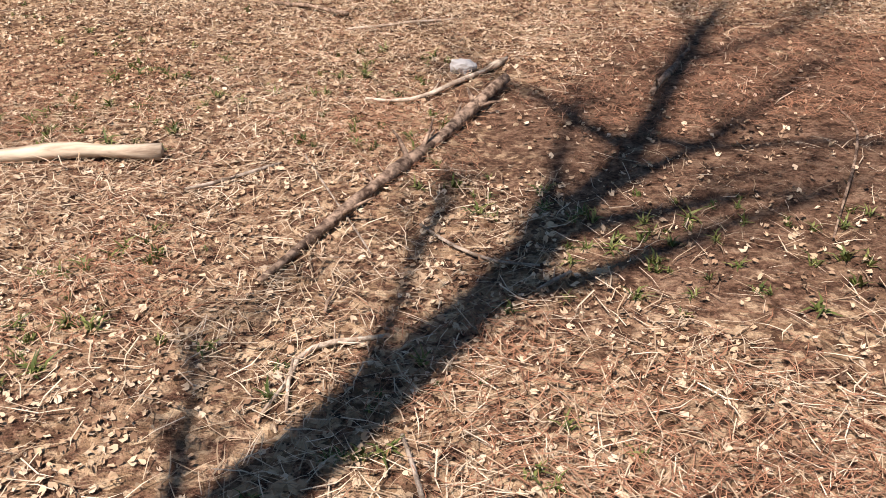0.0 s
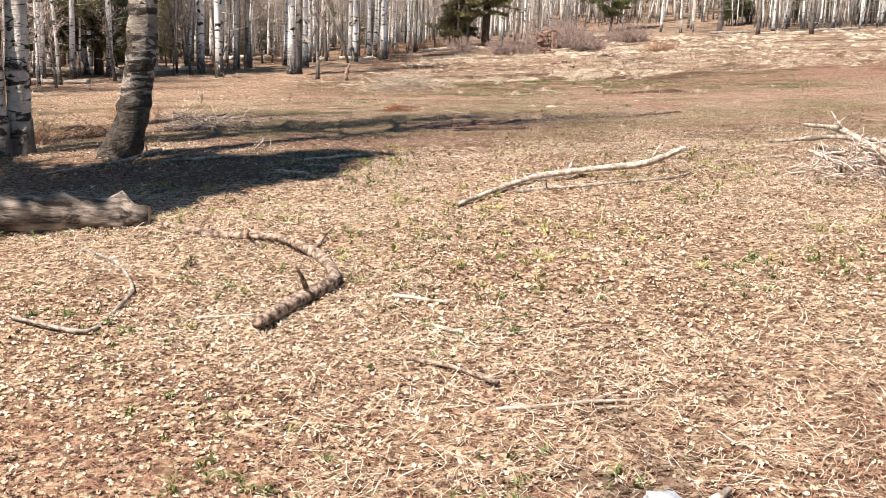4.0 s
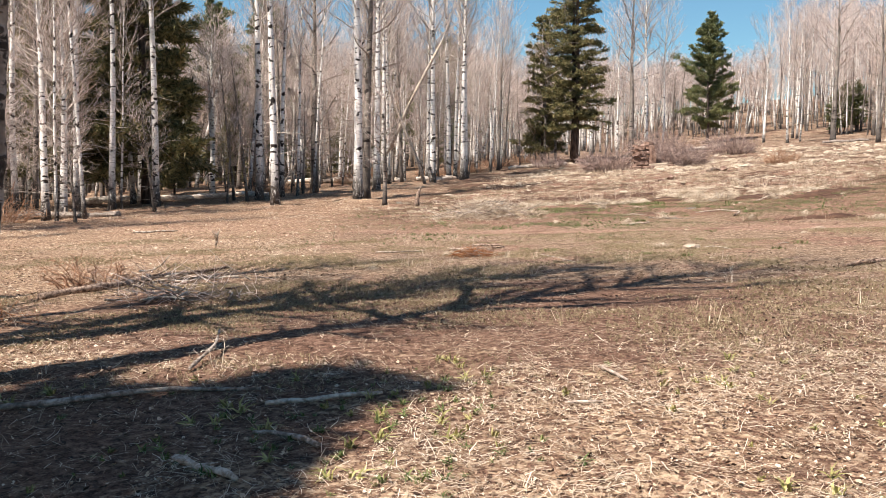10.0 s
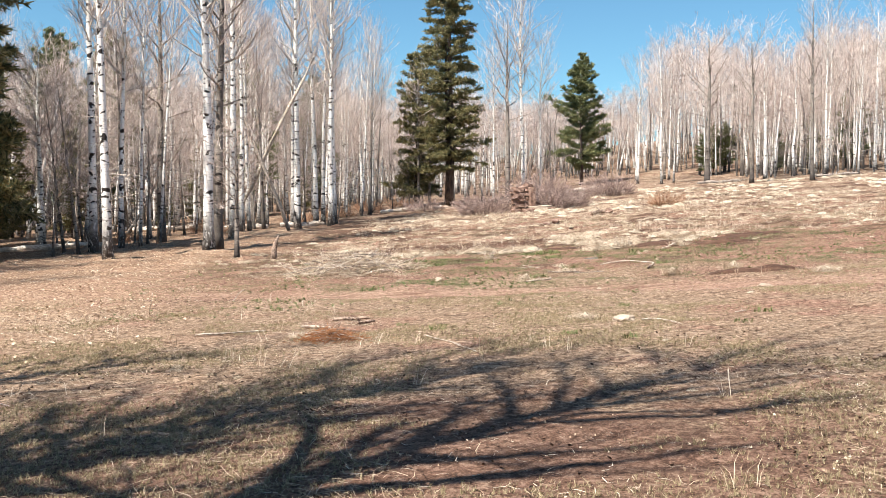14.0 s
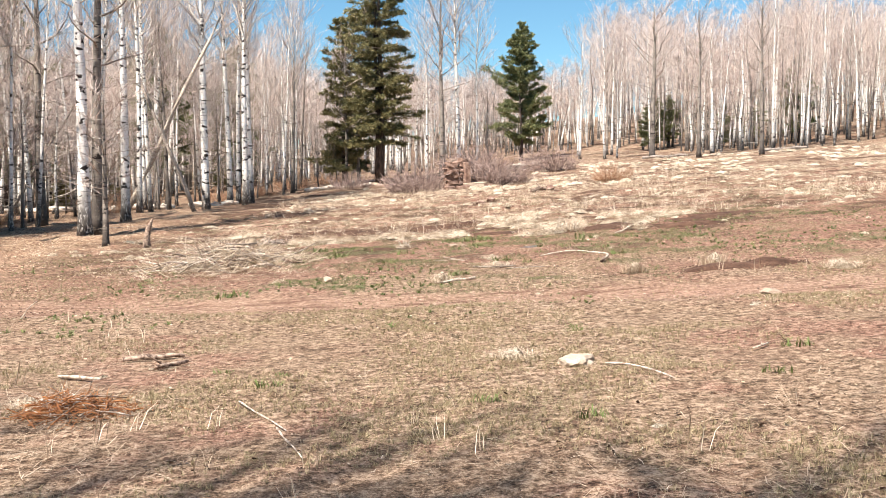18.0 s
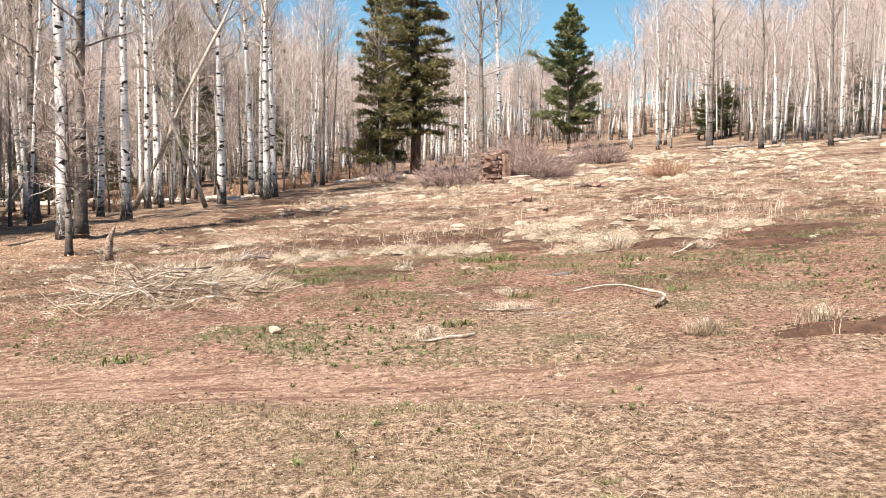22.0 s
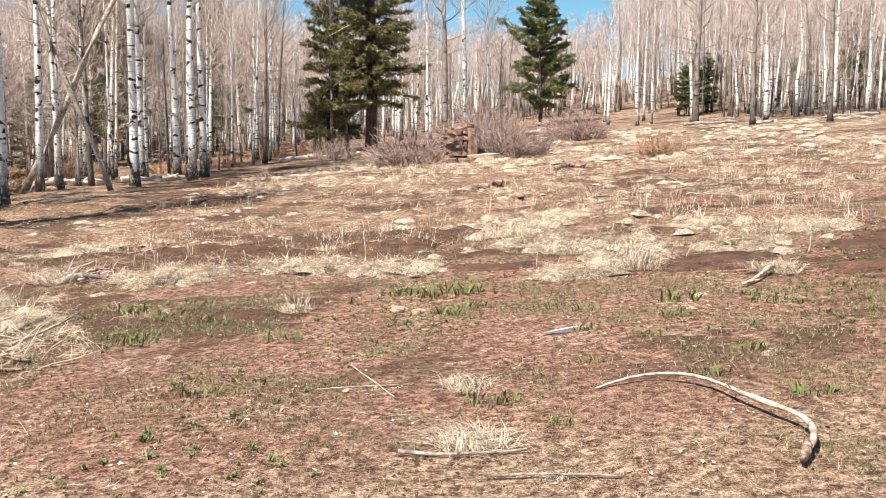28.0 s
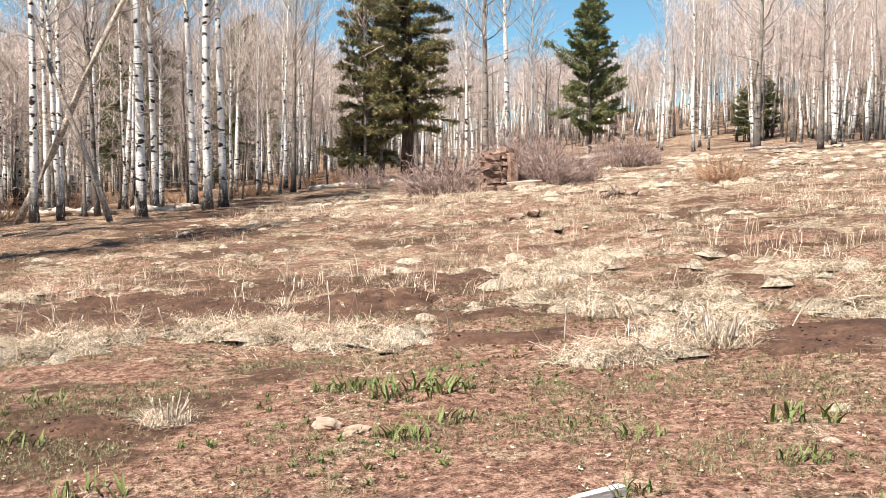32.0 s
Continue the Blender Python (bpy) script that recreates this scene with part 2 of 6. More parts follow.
def ground_material():
    """Leaf litter near the start, thin turf in the middle, red track, bare soil and pale thatch beyond it."""
    g = Graph("meadow_ground", 0.95, 0.0, 0.1)
    at = g.place()
    axis = g.node("SeparateXYZ")
    g.put(axis.inputs[0], at)
    x, y = axis.outputs[0], axis.outputs[1]
    big, mid = g.noise(0.33, 4, 0.6, at), g.noise(1.7, 4, 0.62, at)
    fine, grit = g.noise(14, 5, 0.7, at), g.noise(60, 4, 0.7, at)
    straws = g.noise(9, 4, 0.7, g.stretch(at, 5.0, 0.8, 1), 1.5)
    straws2 = g.noise(9, 4, 0.7, g.stretch(at, 0.8, 5.0, 1), 1.5)
    fibre = g.math("MAXIMUM", straws, straws2)
    mottle = g.math("ADD", g.math("MULTIPLY", fine, 0.55), g.math("MULTIPLY", grit, 0.45))
    soil = g.ramp(mottle, (0.41, (0.06, 0.031, 0.022)), (0.5, (0.235, 0.128, 0.09)), (0.59, (0.46, 0.295, 0.22)))
    # flattened straws, and spots of shade painted as gaps between tufts
    long_straws = g.noise(4.2, 5, 0.72, g.stretch(at, 5.0, 0.9, 1), 1.8)
    cross_straws = g.noise(4.2, 5, 0.72, g.stretch(at, 0.9, 5.0, 1), 1.8)
    flecks = g.step(g.math("MAXIMUM", g.math("MAXIMUM", long_straws, cross_straws), fibre), 0.60, 0.66)
    hollow_shade = g.math("SUBTRACT", 1.0, g.step(g.noise(5.5, 7, 0.78, at), 0.40, 0.48))
    soil = g.mix(g.math("MULTIPLY", g.step(mid, 0.45, 0.7), 0.35), soil, (0.13, 0.078, 0.052))
    leaf = g.voronoi(30, at)
    tone = g.node("SeparateColor")
    g.put(tone.inputs[0], leaf)
    litter = g.ramp(tone.outputs[0], (0.0, (0.075, 0.043, 0.028)), (0.4, (0.36, 0.24, 0.15)), (1.0, (0.66, 0.51, 0.35)))
    litter = g.mix(g.step(fine, 0.38, 0.58), soil, litter)
    litter = g.mix(g.math("MULTIPLY", g.step(fibre, 0.6, 0.7), 0.7), litter, (0.56, 0.43, 0.29))
    turf = g.ramp(mottle, (0.41, (0.05, 0.033, 0.021)), (0.5, (0.225, 0.148, 0.097)), (0.59, (0.50, 0.37, 0.265)))
    turf = g.mix(g.step(g.noise(0.45, 5, 0.68, at), 0.51, 0.64), turf, soil)
    turf = g.mix(g.math("MULTIPLY", flecks, 0.55), turf, (0.60, 0.48, 0.35))
    thatch = g.ramp(fibre, (0.44, (0.10, 0.064, 0.042)), (0.56, (0.40, 0.305, 0.21)), (0.7, (0.74, 0.63, 0.49)))
    wander = g.math("ADD", g.math("MULTIPLY", g.math("SUBTRACT", big, 0.5), 9.0), y)
    color = g.mix(g.step(wander, -19.0, -13.0), litter, turf)
    past = g.step(wander, -1.5, 1.5)
    color = g.mix(g.math("MULTIPLY", past, g.step(mid, 0.36, 0.5)), color, soil)
    straw_zone = g.math("MULTIPLY", g.step(wander, 8.0, 14.0), g.step(g.math("ADD", g.math("ADD", g.math("MULTIPLY", g.noise(0.8, 5, 0.68, at), 0.6), g.math("MULTIPLY", g.noise(3.4, 6, 0.72, at), 0.4)), g.math("MULTIPLY", g.step(y, 14.0, 34.0), 0.04)), 0.505, 0.54))
    color = g.mix(straw_zone, color, thatch)
    tatter = g.math("MULTIPLY", g.step(wander, 5.0, 11.0), g.math("SUBTRACT", 1.0, g.step(g.noise(2.4, 7, 0.78, g.stretch(at, 0.8, 1.2, 1)), 0.43, 0.52)))
    color = g.mix(g.math("MULTIPLY", tatter, 0.85), color, g.ramp(mottle, (0.34, (0.05, 0.03, 0.02)), (0.52, (0.135, 0.085, 0.056)), (0.68, (0.28, 0.19, 0.13))))
    dug = g.noise(0.42, 6, 0.68, g.stretch(at, 0.7, 1.3, 1))
    dark = g.ramp(mottle, (0.34, (0.04, 0.023, 0.016)), (0.52, (0.105, 0.063, 0.043)), (0.68, (0.24, 0.155, 0.108)))
    color = g.mix(g.math("MULTIPLY", g.step(wander, 1.0, 4.0), g.step(g.math("ADD", dug, g.math("MULTIPLY", g.step(g.math("MULTIPLY", x, -1.0), 2.5, 8.0), 0.05)), 0.53, 0.575)), color, dark)
    color = g.mix(g.math("MULTIPLY", g.step(g.noise(0.5, 5, 0.65, g.stretch(at, 0.6, 1.6, 1)), 0.53, 0.66), 0.4), color, soil)
    color = g.mix(g.math("MULTIPLY", hollow_shade, 0.58), color, g.ramp(mottle, (0.4, (0.04, 0.023, 0.015)), (0.6, (0.16, 0.092, 0.06))))
    # worn dark soil between litter and turf
    worn = g.math("MULTIPLY", g.step(wander, -22.0, -17.0), g.math("SUBTRACT", 1.0, g.step(wander, -16.0, -11.5)))
    color = g.mix(g.math("MULTIPLY", worn, g.step(g.noise(0.7, 6, 0.7, at), 0.40, 0.50)), color, g.mix(0.45, dark, soil))
    # trodden patches: below the crooked aspen, north of it, and in the litter
    # the patch below the aspen also paints the pines' shade darker
    for cx, cy, rx, ry in ((4.9, 15.7, 3.1, 2.8), (8.6, 19.4, 3.4, 1.9), (2.3, 30.2, 1.9, 1.9)):
        dx, dy = g.math("DIVIDE", g.math("ADD", x, cx), rx), g.math("DIVIDE", g.math("ADD", y, cy), ry)
        gap = g.math("SQRT", g.math("ADD", g.math("MULTIPLY", dx, dx), g.math("MULTIPLY", dy, dy)))
        gap = g.math("ADD", gap, g.math("ADD", g.math("MULTIPLY", g.math("SUBTRACT", mid, 0.5), 1.3), g.math("MULTIPLY", g.math("SUBTRACT", fine, 0.5), 1.0)))
        color = g.mix(g.math("MULTIPLY", g.math("SUBTRACT", 1.0, g.step(gap, 0.75, 1.1)), 0.85), color, g.mix(0.4, dark, soil))
    # the track runs across the meadow
    line = g.math("ADD", y, g.math("MULTIPLY", g.math("ADD", x, 2.2), 0.28))
    off = g.math("ABSOLUTE", g.math("ADD", g.math("ADD", line, 3.35), g.math("MULTIPLY", g.math("SUBTRACT", mid, 0.5), 1.1)))
    bare = g.ramp(mottle, (0.36, (0.17, 0.095, 0.065)), (0.5, (0.35, 0.22, 0.158)), (0.64, (0.51, 0.355, 0.27)))
    color = g.mix(g.math("MULTIPLY", g.math("SUBTRACT", 1.0, g.step(off, 0.3, 1.15)), 0.62), color, bare)
    rut = g.noise(1.0, 4, 0.65, g.stretch(at, 1.2, 7.0, 1))
    color = g.mix(g.math("MULTIPLY", g.math("MULTIPLY", g.math("SUBTRACT", 1.0, g.step(off, 0.5, 1.3)), g.step(rut, 0.52, 0.62)), 0.8), color, (0.14, 0.075, 0.052))
    # forest floor to the west and north
    woods = g.math("ADD", g.math("MULTIPLY", x, -1.0), g.math("MULTIPLY", big, 6.0))
    color = g.mix(g.math("MULTIPLY", g.step(woods, 11.0, 15.0), 0.6), color, litter)
    bump = g.math("ADD", g.math("MULTIPLY", fine, 0.7), g.math("MULTIPLY", grit, 0.3))
    return g.done(color, bump, 0.06, 1.0)


GROUND = ground_material()
LEAF = leafy("dry_aspen_leaves", ((0.0, (0.11, 0.062, 0.04)), (0.3, (0.32, 0.205, 0.135)), (0.6, (0.53, 0.405, 0.28)), (1.0, (0.80, 0.68, 0.54))))
STRAW = leafy("dry_straw", ((0.0, (0.19, 0.125, 0.08)), (0.45, (0.46, 0.355, 0.25)), (1.0, (0.84, 0.74, 0.60))))
STRAW_DULL = leafy("dull_straw", ((0.0, (0.2, 0.135, 0.09)), (0.5, (0.42, 0.315, 0.22)), (1.0, (0.62, 0.5, 0.38))))
NEEDLE = leafy("fallen_needles", ((0.0, (0.22, 0.10, 0.06)), (0.6, (0.38, 0.19, 0.12)), (1.0, (0.50, 0.30, 0.2))))
DARK_LEAF = leafy("rotten_leaves", ((0.0, (0.03, 0.018, 0.012)), (0.6, (0.095, 0.055, 0.037)), (1.0, (0.19, 0.12, 0.085))))
GREY_GREEN = leafy("fuzzy_grass", ((0.0, (0.06, 0.064, 0.032)), (0.5, (0.16, 0.155, 0.078)), (1.0, (0.36, 0.325, 0.19))), 0.7)
GREEN = leafy("green_shoots", ((0.0, (0.04, 0.066, 0.018)), (0.5, (0.105, 0.142, 0.04)), (1.0, (0.26, 0.275, 0.10))), 0.5)
SPROUT = leafy("yellowish_shoots", ((0.0, (0.12, 0.12, 0.04)), (0.5, (0.29, 0.27, 0.095)), (1.0, (0.50, 0.45, 0.2))), 0.6)
PALE_GREEN = leafy("young_grass", ((0.0, (0.11, 0.09, 0.047)), (0.5, (0.26, 0.21, 0.115)), (1.0, (0.50, 0.40, 0.26))), 0.6)


def rock_material(name, a, b, c):
    g = Graph(name, 0.9)
    at = g.local()
    n, m = g.noise(3.5, 5, 0.62, at), g.noise(26, 4, 0.7, at)
    col = g.ramp(g.math("ADD", g.math("MULTIPLY", n, 0.6), g.math("MULTIPLY", m, 0.4)), (0.35, a), (0.52, b), (0.7, c))
    return g.done(col, g.math("ADD", n, m), 0.02, 0.6)


STONE = rock_material("sandstone", (0.09, 0.052, 0.04), (0.26, 0.165, 0.125), (0.50, 0.385, 0.31))
PALE_STONE = rock_material("pale_stone", (0.30, 0.23, 0.17), (0.48, 0.39, 0.3), (0.66, 0.57, 0.46))
BUFF = rock_material("buff_stone", (0.2, 0.145, 0.105), (0.37, 0.28, 0.21), (0.52, 0.42, 0.33))
PAPER = rock_material("white_paper", (0.72, 0.72, 0.72), (0.82, 0.82, 0.82), (0.86, 0.86, 0.85))
SOIL = rock_material("loose_soil", (0.032, 0.0165, 0.010), (0.085, 0.045, 0.029), (0.18, 0.104, 0.068))


def mat_material():
    """Matted dead grass: pale fibres over dark gaps."""
    g = Graph("matted_straw", 0.9, 0.0, 0.1)
    at = g.place()
    a, b = g.noise(14, 4, 0.7, g.stretch(at, 4, 0.7, 1), 2.0), g.noise(14, 4, 0.7, g.stretch(at, 0.7, 4, 1), 2.0)
    fibre = g.math("MAXIMUM", a, b)
    pick = g.node("NewGeometry").outputs["Random Per Island"]
    level = g.math("ADD", fibre, g.math("MULTIPLY", g.math("SUBTRACT", pick, 0.5), 0.10))
    col = g.ramp(level, (0.44, (0.10, 0.065, 0.04)), (0.54, (0.46, 0.37, 0.265)), (0.66, (0.87, 0.78, 0.64)))
    return g.done(col, fibre, 0.05, 1.0)


MATTED = mat_material()


# ---- shape helpers ----
def value_noise(x, y, seed=0):
    """Smooth noise from 0 to 1 on the plane."""
    xi, yi = np.floor(x), np.floor(y)
    fx, fy = x - xi, y - yi
    fx, fy = fx * fx * (3 - 2 * fx), fy * fy * (3 - 2 * fy)

    def cell(a, b):
        h = np.sin(a * 127.1 + b * 311.7 + seed * 74.7) * 43758.5453
        return h - np.floor(h)

    low = cell(xi, yi) * (1 - fx) + cell(xi + 1, yi) * fx
    high = cell(xi, yi + 1) * (1 - fx) + cell(xi + 1, yi + 1) * fx
    return low * (1 - fy) + high * fy


HILL_X, HILL_Y, HILL_S = (-24, -12, -4, 3, 14), (-32, -20, -8, 4, 20, 42), 9.0
HILL = (
    (-0.452, -0.089, -0.131, -0.123, -0.255, -0.046),
    (-0.465, 0.04, -0.116, -0.115, -0.317, -0.283),
    (-0.192, 0.05, -0.139, -0.199, -0.23, -0.329),
    (0.063, -0.054, -0.183, -0.211, -0.165, -0.232),
    (0.209, 0.071, 0.047, 0.072, -0.146, -0.053),
)


def slope(x, y):
    """The lie of the land: a meadow that rises to the east and north."""
    x, y = np.clip(np.asarray(x, float), -170, 170), np.clip(np.asarray(y, float), -170, 190)
    z = 1.3633 + 0.04497 * x + 0.03321 * y - 0.000133 * x * x + 0.0004008 * x * y + 0.0000502 * y * y
    for i, hx in enumerate(HILL_X):
        for j, hy in enumerate(HILL_Y):
            z = z + HILL[i][j] * np.exp(-((x - hx) ** 2 + (y - hy) ** 2) / (2 * HILL_S * HILL_S))
    far = np.clip((np.hypot(x + 2, y - 8) - 75) / 70, 0, 1)
    return z + 4 * far * far * (3 - 2 * far)


def land(x, y):
    """Ground height with hummocks and the worn track."""
    x, y = np.asarray(x, float), np.asarray(y, float)
    z = slope(x, y) + 0.05 * (value_noise(x * 0.9, y * 0.9, 1) - 0.5) + 0.022 * (value_noise(x * 3.1, y * 3.1, 2) - 0.5)
    z = z + 0.026 * (value_noise(x * 4.6, y * 4.6, 7) - 0.5)
    rough = np.clip((y - 3) / 8, 0, 1) * np.clip((70 - y) / 20, 0, 1)
    z = z + rough * (0.10 * (value_noise(x * 1.25, y * 1.7, 3) ** 2 - 0.25) + 0.09 * (value_noise(x * 2.3, y * 2.9, 8) ** 2 - 0.25))
    off = np.abs(y + 0.28 * (x + 2.2) + 3.35)
    near = np.clip(1 - np.abs(x + 2) / 40, 0, 1)
    return z - near * 0.05 * np.exp(-(off ** 2) / 0.5) + near * 0.03 * np.exp(-((off - 1.3) ** 2) / 0.2)


def gz(x, y):
    return float(land(x, y))


def mesh_of(name, verts, faces, material, smooth=True):
    me = bpy.data.meshes.new(name)
    me.from_pydata(verts, [], faces)
    if smooth:
        me.polygons.foreach_set("use_smooth", np.ones(len(me.polygons), bool))
    me.materials.append(material)
    return me


def array_mesh(name, verts, tris, material, smooth=False):
    """A mesh from arrays of corners and triangles."""
    me = bpy.data.meshes.new(name)
    verts, tris = np.asarray(verts, np.float32).reshape(-1, 3), np.asarray(tris, np.int32).reshape(-1, 3)
    me.vertices.add(len(verts))
    me.vertices.foreach_set("co", verts.ravel())
    me.loops.add(tris.size)
    me.loops.foreach_set("vertex_index", tris.ravel())
    me.polygons.add(len(tris))
    me.polygons.foreach_set("loop_start", np.arange(0, tris.size, 3, dtype=np.int32))
    if smooth:
        me.polygons.foreach_set("use_smooth", np.ones(len(tris), bool))
    me.update(calc_edges=True)
    me.materials.append(material)
    return me


def part(name, mesh, parent, label=""):
    ob = new(name, mesh)
    ob.parent = parent
    if label:
        tagged(ob, label)
    return ob


class Tubes:
    """Collects tapered round limbs in one mesh."""

    def __init__(self):
        self.v, self.f = [], []

    def add(self, points, radii, sides=5, cap=True):
        base, count = len(self.v), len(points)
        for i, p in enumerate(points):
            p = Vector(p)
            d = Vector(points[min(i + 1, count - 1)]) - Vector(points[max(i - 1, 0)])
            d = d.normalized() if d.length > 1e-6 else Vector((0, 0, 1))
            u = d.cross(Vector((0.31, 0.17, 0.93)) if abs(d.z) < 0.9 else Vector((1, 0.1, 0))).normalized()
            w = d.cross(u)
            for k in range(sides):
                a = 2 * math.pi * k / sides
                self.v.append(p + (u * math.cos(a) + w * math.sin(a)) * radii[i])
        for i in range(count - 1):
            for k in range(sides):
                a, b = base + i * sides + k, base + i * sides + (k + 1) % sides
                self.f.append((a, b, b + sides, a + sides))
        if cap and sides > 2:
            self.f.append(tuple(base + k for k in reversed(range(sides))))
            self.f.append(tuple(base + (count - 1) * sides + k for k in range(sides)))

    def mesh(self, name, material):
        return mesh_of(name, self.v, self.f, material)


def bent(start, way, length, steps, rng, wander=0.15, rise=0.0):
    """Points of a limb that sets out along way and wanders."""
    p, d = Vector(start), Vector(way).normalized()
    out = [p.copy()]
    for _ in range(steps):
        d = (d + Vector((rng.uniform(-1, 1), rng.uniform(-1, 1), rng.uniform(-1, 1))) * wander + Vector((0, 0, rise))).normalized()
        p = p + d * length / steps
        out.append(p.copy())
    return out


def scatter(name, shapes, xs, ys, sizes, material, rng, tilt=0.5, lift=0.0):
    """Many small pieces in one mesh: each of the shapes (corners, triangles) turned, tilted and set on the ground."""
    verts, tris, base = [], [], 0
    n = len(xs)
    which = rng.integers(0, len(shapes), n)
    yaw, tx, ty = rng.uniform(0, 2 * np.pi, n), rng.normal(0, tilt, n), rng.normal(0, tilt, n)
    zs = land(xs, ys) + lift
    for k, (sv, st) in enumerate(shapes):
        m = np.flatnonzero(which == k)
        if not len(m):
            continue
        sv, st = np.asarray(sv, float), np.asarray(st, int)
        p = sv[None] * sizes[m][:, None, None]
        cx, sx, cy, sy = np.cos(tx[m])[:, None], np.sin(tx[m])[:, None], np.cos(ty[m])[:, None], np.sin(ty[m])[:, None]
        y1, z1 = p[..., 1] * cx - p[..., 2] * sx, p[..., 1] * sx + p[..., 2] * cx
        x2, z2 = p[..., 0] * cy + z1 * sy, -p[..., 0] * sy + z1 * cy
        c, s = np.cos(yaw[m])[:, None], np.sin(yaw[m])[:, None]
        q = np.stack([x2 * c - y1 * s + xs[m][:, None], x2 * s + y1 * c + ys[m][:, None], z2 + zs[m][:, None]], -1)
        verts.append(q.reshape(-1, 3))
        tris.append((st[None] + (np.arange(len(m)) * len(sv))[:, None, None] + base).reshape(-1, 3))
        base += len(m) * len(sv)
    return array_mesh(name, np.concatenate(verts), np.concatenate(tris), material)


# ---- the ground ----
def spread(low, high, fine, reach, grow=1.22):
    """Even steps from low to high, growing ones out to the horizon."""
    mid = list(np.arange(low, high + fine / 2, fine))
    step, a, b = fine, [], []
    x = low
    while x > -reach:
        step *= grow
        x -= step
        a.append(x)
    step, x = fine, high
    while x < reach:
        step *= grow
        x += step
        b.append(x)
    return np.array(a[::-1] + mid + b)


def grid_ground():
    gx, gy = spread(-12, 8, 0.11, 2500, 1.06), spread(-35, 24, 0.11, 2500, 1.06)
    xx, yy = np.meshgrid(gx, gy)
    v = np.stack([xx, yy, land(xx, yy)], -1).reshape(-1, 3)
    nx, ny = len(gx), len(gy)
    a = (np.arange(ny - 1)[:, None] * nx + np.arange(nx - 1)[None]).ravel()
    tris = np.concatenate([np.stack([a, a + 1, a + nx + 1], -1), np.stack([a, a + nx + 1, a + nx], -1)])
    me = array_mesh("ground", v, tris, GROUND, True)
    tagged(new("ground", me), "dry meadow ground of leaf litter, turf and red soil", "ground", kind="structure")


grid_ground()


# ---- trees ----
def grow_aspen(seed, height, radius, bark, limbs=30, first=0.42, lean=(0.0, 0.0), bow=0.0, sides=12, twigs=True, stout=1.0, rings=16, rise=0.55, course=None):
    """An aspen in bare spring state at the origin: trunk, limbs and fine twigs."""
    rng = random.Random(seed)
    root = new("aspen_tree")
    steps = rings
    axis, radii = [], []
    wob = [rng.uniform(-1, 1) for _ in range(4)]
    for i in range(steps + 1):
        s = i / steps
        h = height * s ** 1.15 - (0.25 if i == 0 else 0)
        sway = 0.012 * height * (wob[0] * math.sin(s * 5 + wob[1] * 3) * s + wob[2] * math.sin(s * 9 + wob[3] * 3) * s * 0.5)
        bx = lean[0] * h - bow * math.exp(-max(h, 0) / 0.8)
        if course:
            sway = 0.25 * sway
            bx += np.interp(h, [c[0] for c in course], [c[1] for c in course])
        axis.append(Vector((bx + sway, lean[1] * h + sway * 0.6 * wob[1] + (np.interp(h, [c[0] for c in course], [c[2] for c in course]) if course else 0), h)))
        flare = 1 + 0.45 * math.exp(-max(h, 0) / 0.28)
        radii.append(max(0.012, radius * flare * (1 - s) ** 0.75 + 0.006))
    t = Tubes()
    t.add(axis, radii, sides)
    if rings > 30:
        # swollen brows and old knots on the stem
        for i, v in enumerate(t.v):
            c = axis[min(i // sides, steps)]
            q = Vector((v.x * 3, v.y * 3, v.z * 7 + seed))
            swell = max(0.0, noise.noise(q) - 0.05) * 0.30 + 0.10 * noise.noise(q * 2.7)
            v += (v - c) * swell
    part("trunk", t.mesh("trunk", bark), root)
    t, fine = Tubes(), []

    def on_axis(s):
        k = min(int(s * steps), steps - 1)
        return axis[k].lerp(axis[k + 1], s * steps - k), radii[k] + (radii[k + 1] - radii[k]) * (s * steps - k)

    for i in range(limbs):
        s = first + (0.97 - first) * (i + rng.random() * 0.8) / limbs
        p, r = on_axis(s)
        a = i * 2.4 + rng.uniform(-0.5, 0.5)
        rel = (s - first) / (1 - first)
        up = rng.uniform(0.1, 0.8) + rel * 0.7 if s > 0.5 else rng.uniform(-0.25, 0.4)
        up += rise * rng.uniform(0.4, 1.6)
        reach = (1 + 0.35 * rise) * height * (0.055 + 0.135 * math.sin(math.pi * min(1, (1 - rel) * 0.75 + 0.2))) * rng.uniform(0.6, 1.2)
        pts = bent(p, (math.cos(a), math.sin(a), up), reach, 5, rng, 0.27 if rise < 1 else 0.15, 0.07 if s > 0.5 else -0.02)
        lr = max(0.012, min(r * 0.5, 0.014 + reach * 0.014)) * stout
        t.add(pts, [lr * (1 - 0.8 * k / 5) for k in range(6)], 4, False)
        if not twigs:
            continue
        for j in range(6):
            k = 1 + j * 4 // 7
            q = pts[min(k, 5)].lerp(pts[min(k + 1, 5)], rng.random())
            d = (pts[min(k + 1, 5)] - pts[k - 1]).normalized()
            side = Vector((rng.uniform(-1, 1), rng.uniform(-1, 1), rng.uniform(-0.4, 1)))
            sub = bent(q, d * (0.6 + 0.4 * rise) + side * (0.85 - 0.3 * rise), reach * rng.uniform(0.25, 0.5 + 0.2 * rise), 3, rng, 0.2, 0.12)
            fine.append((sub, 0.010 if stout == 1 else 0.015))
            for _ in range(3):
                q2 = sub[rng.randint(1, 3)]
                w = Vector((rng.uniform(-1, 1), rng.uniform(-1, 1), rng.uniform(-0.3, 1.1)))
                fine.append((bent(q2, (sub[3] - sub[0]).normalized() * 0.7 + w * 0.8, rng.uniform(0.25, 0.6), 2, rng, 0.2, 0.1), 0.0065))
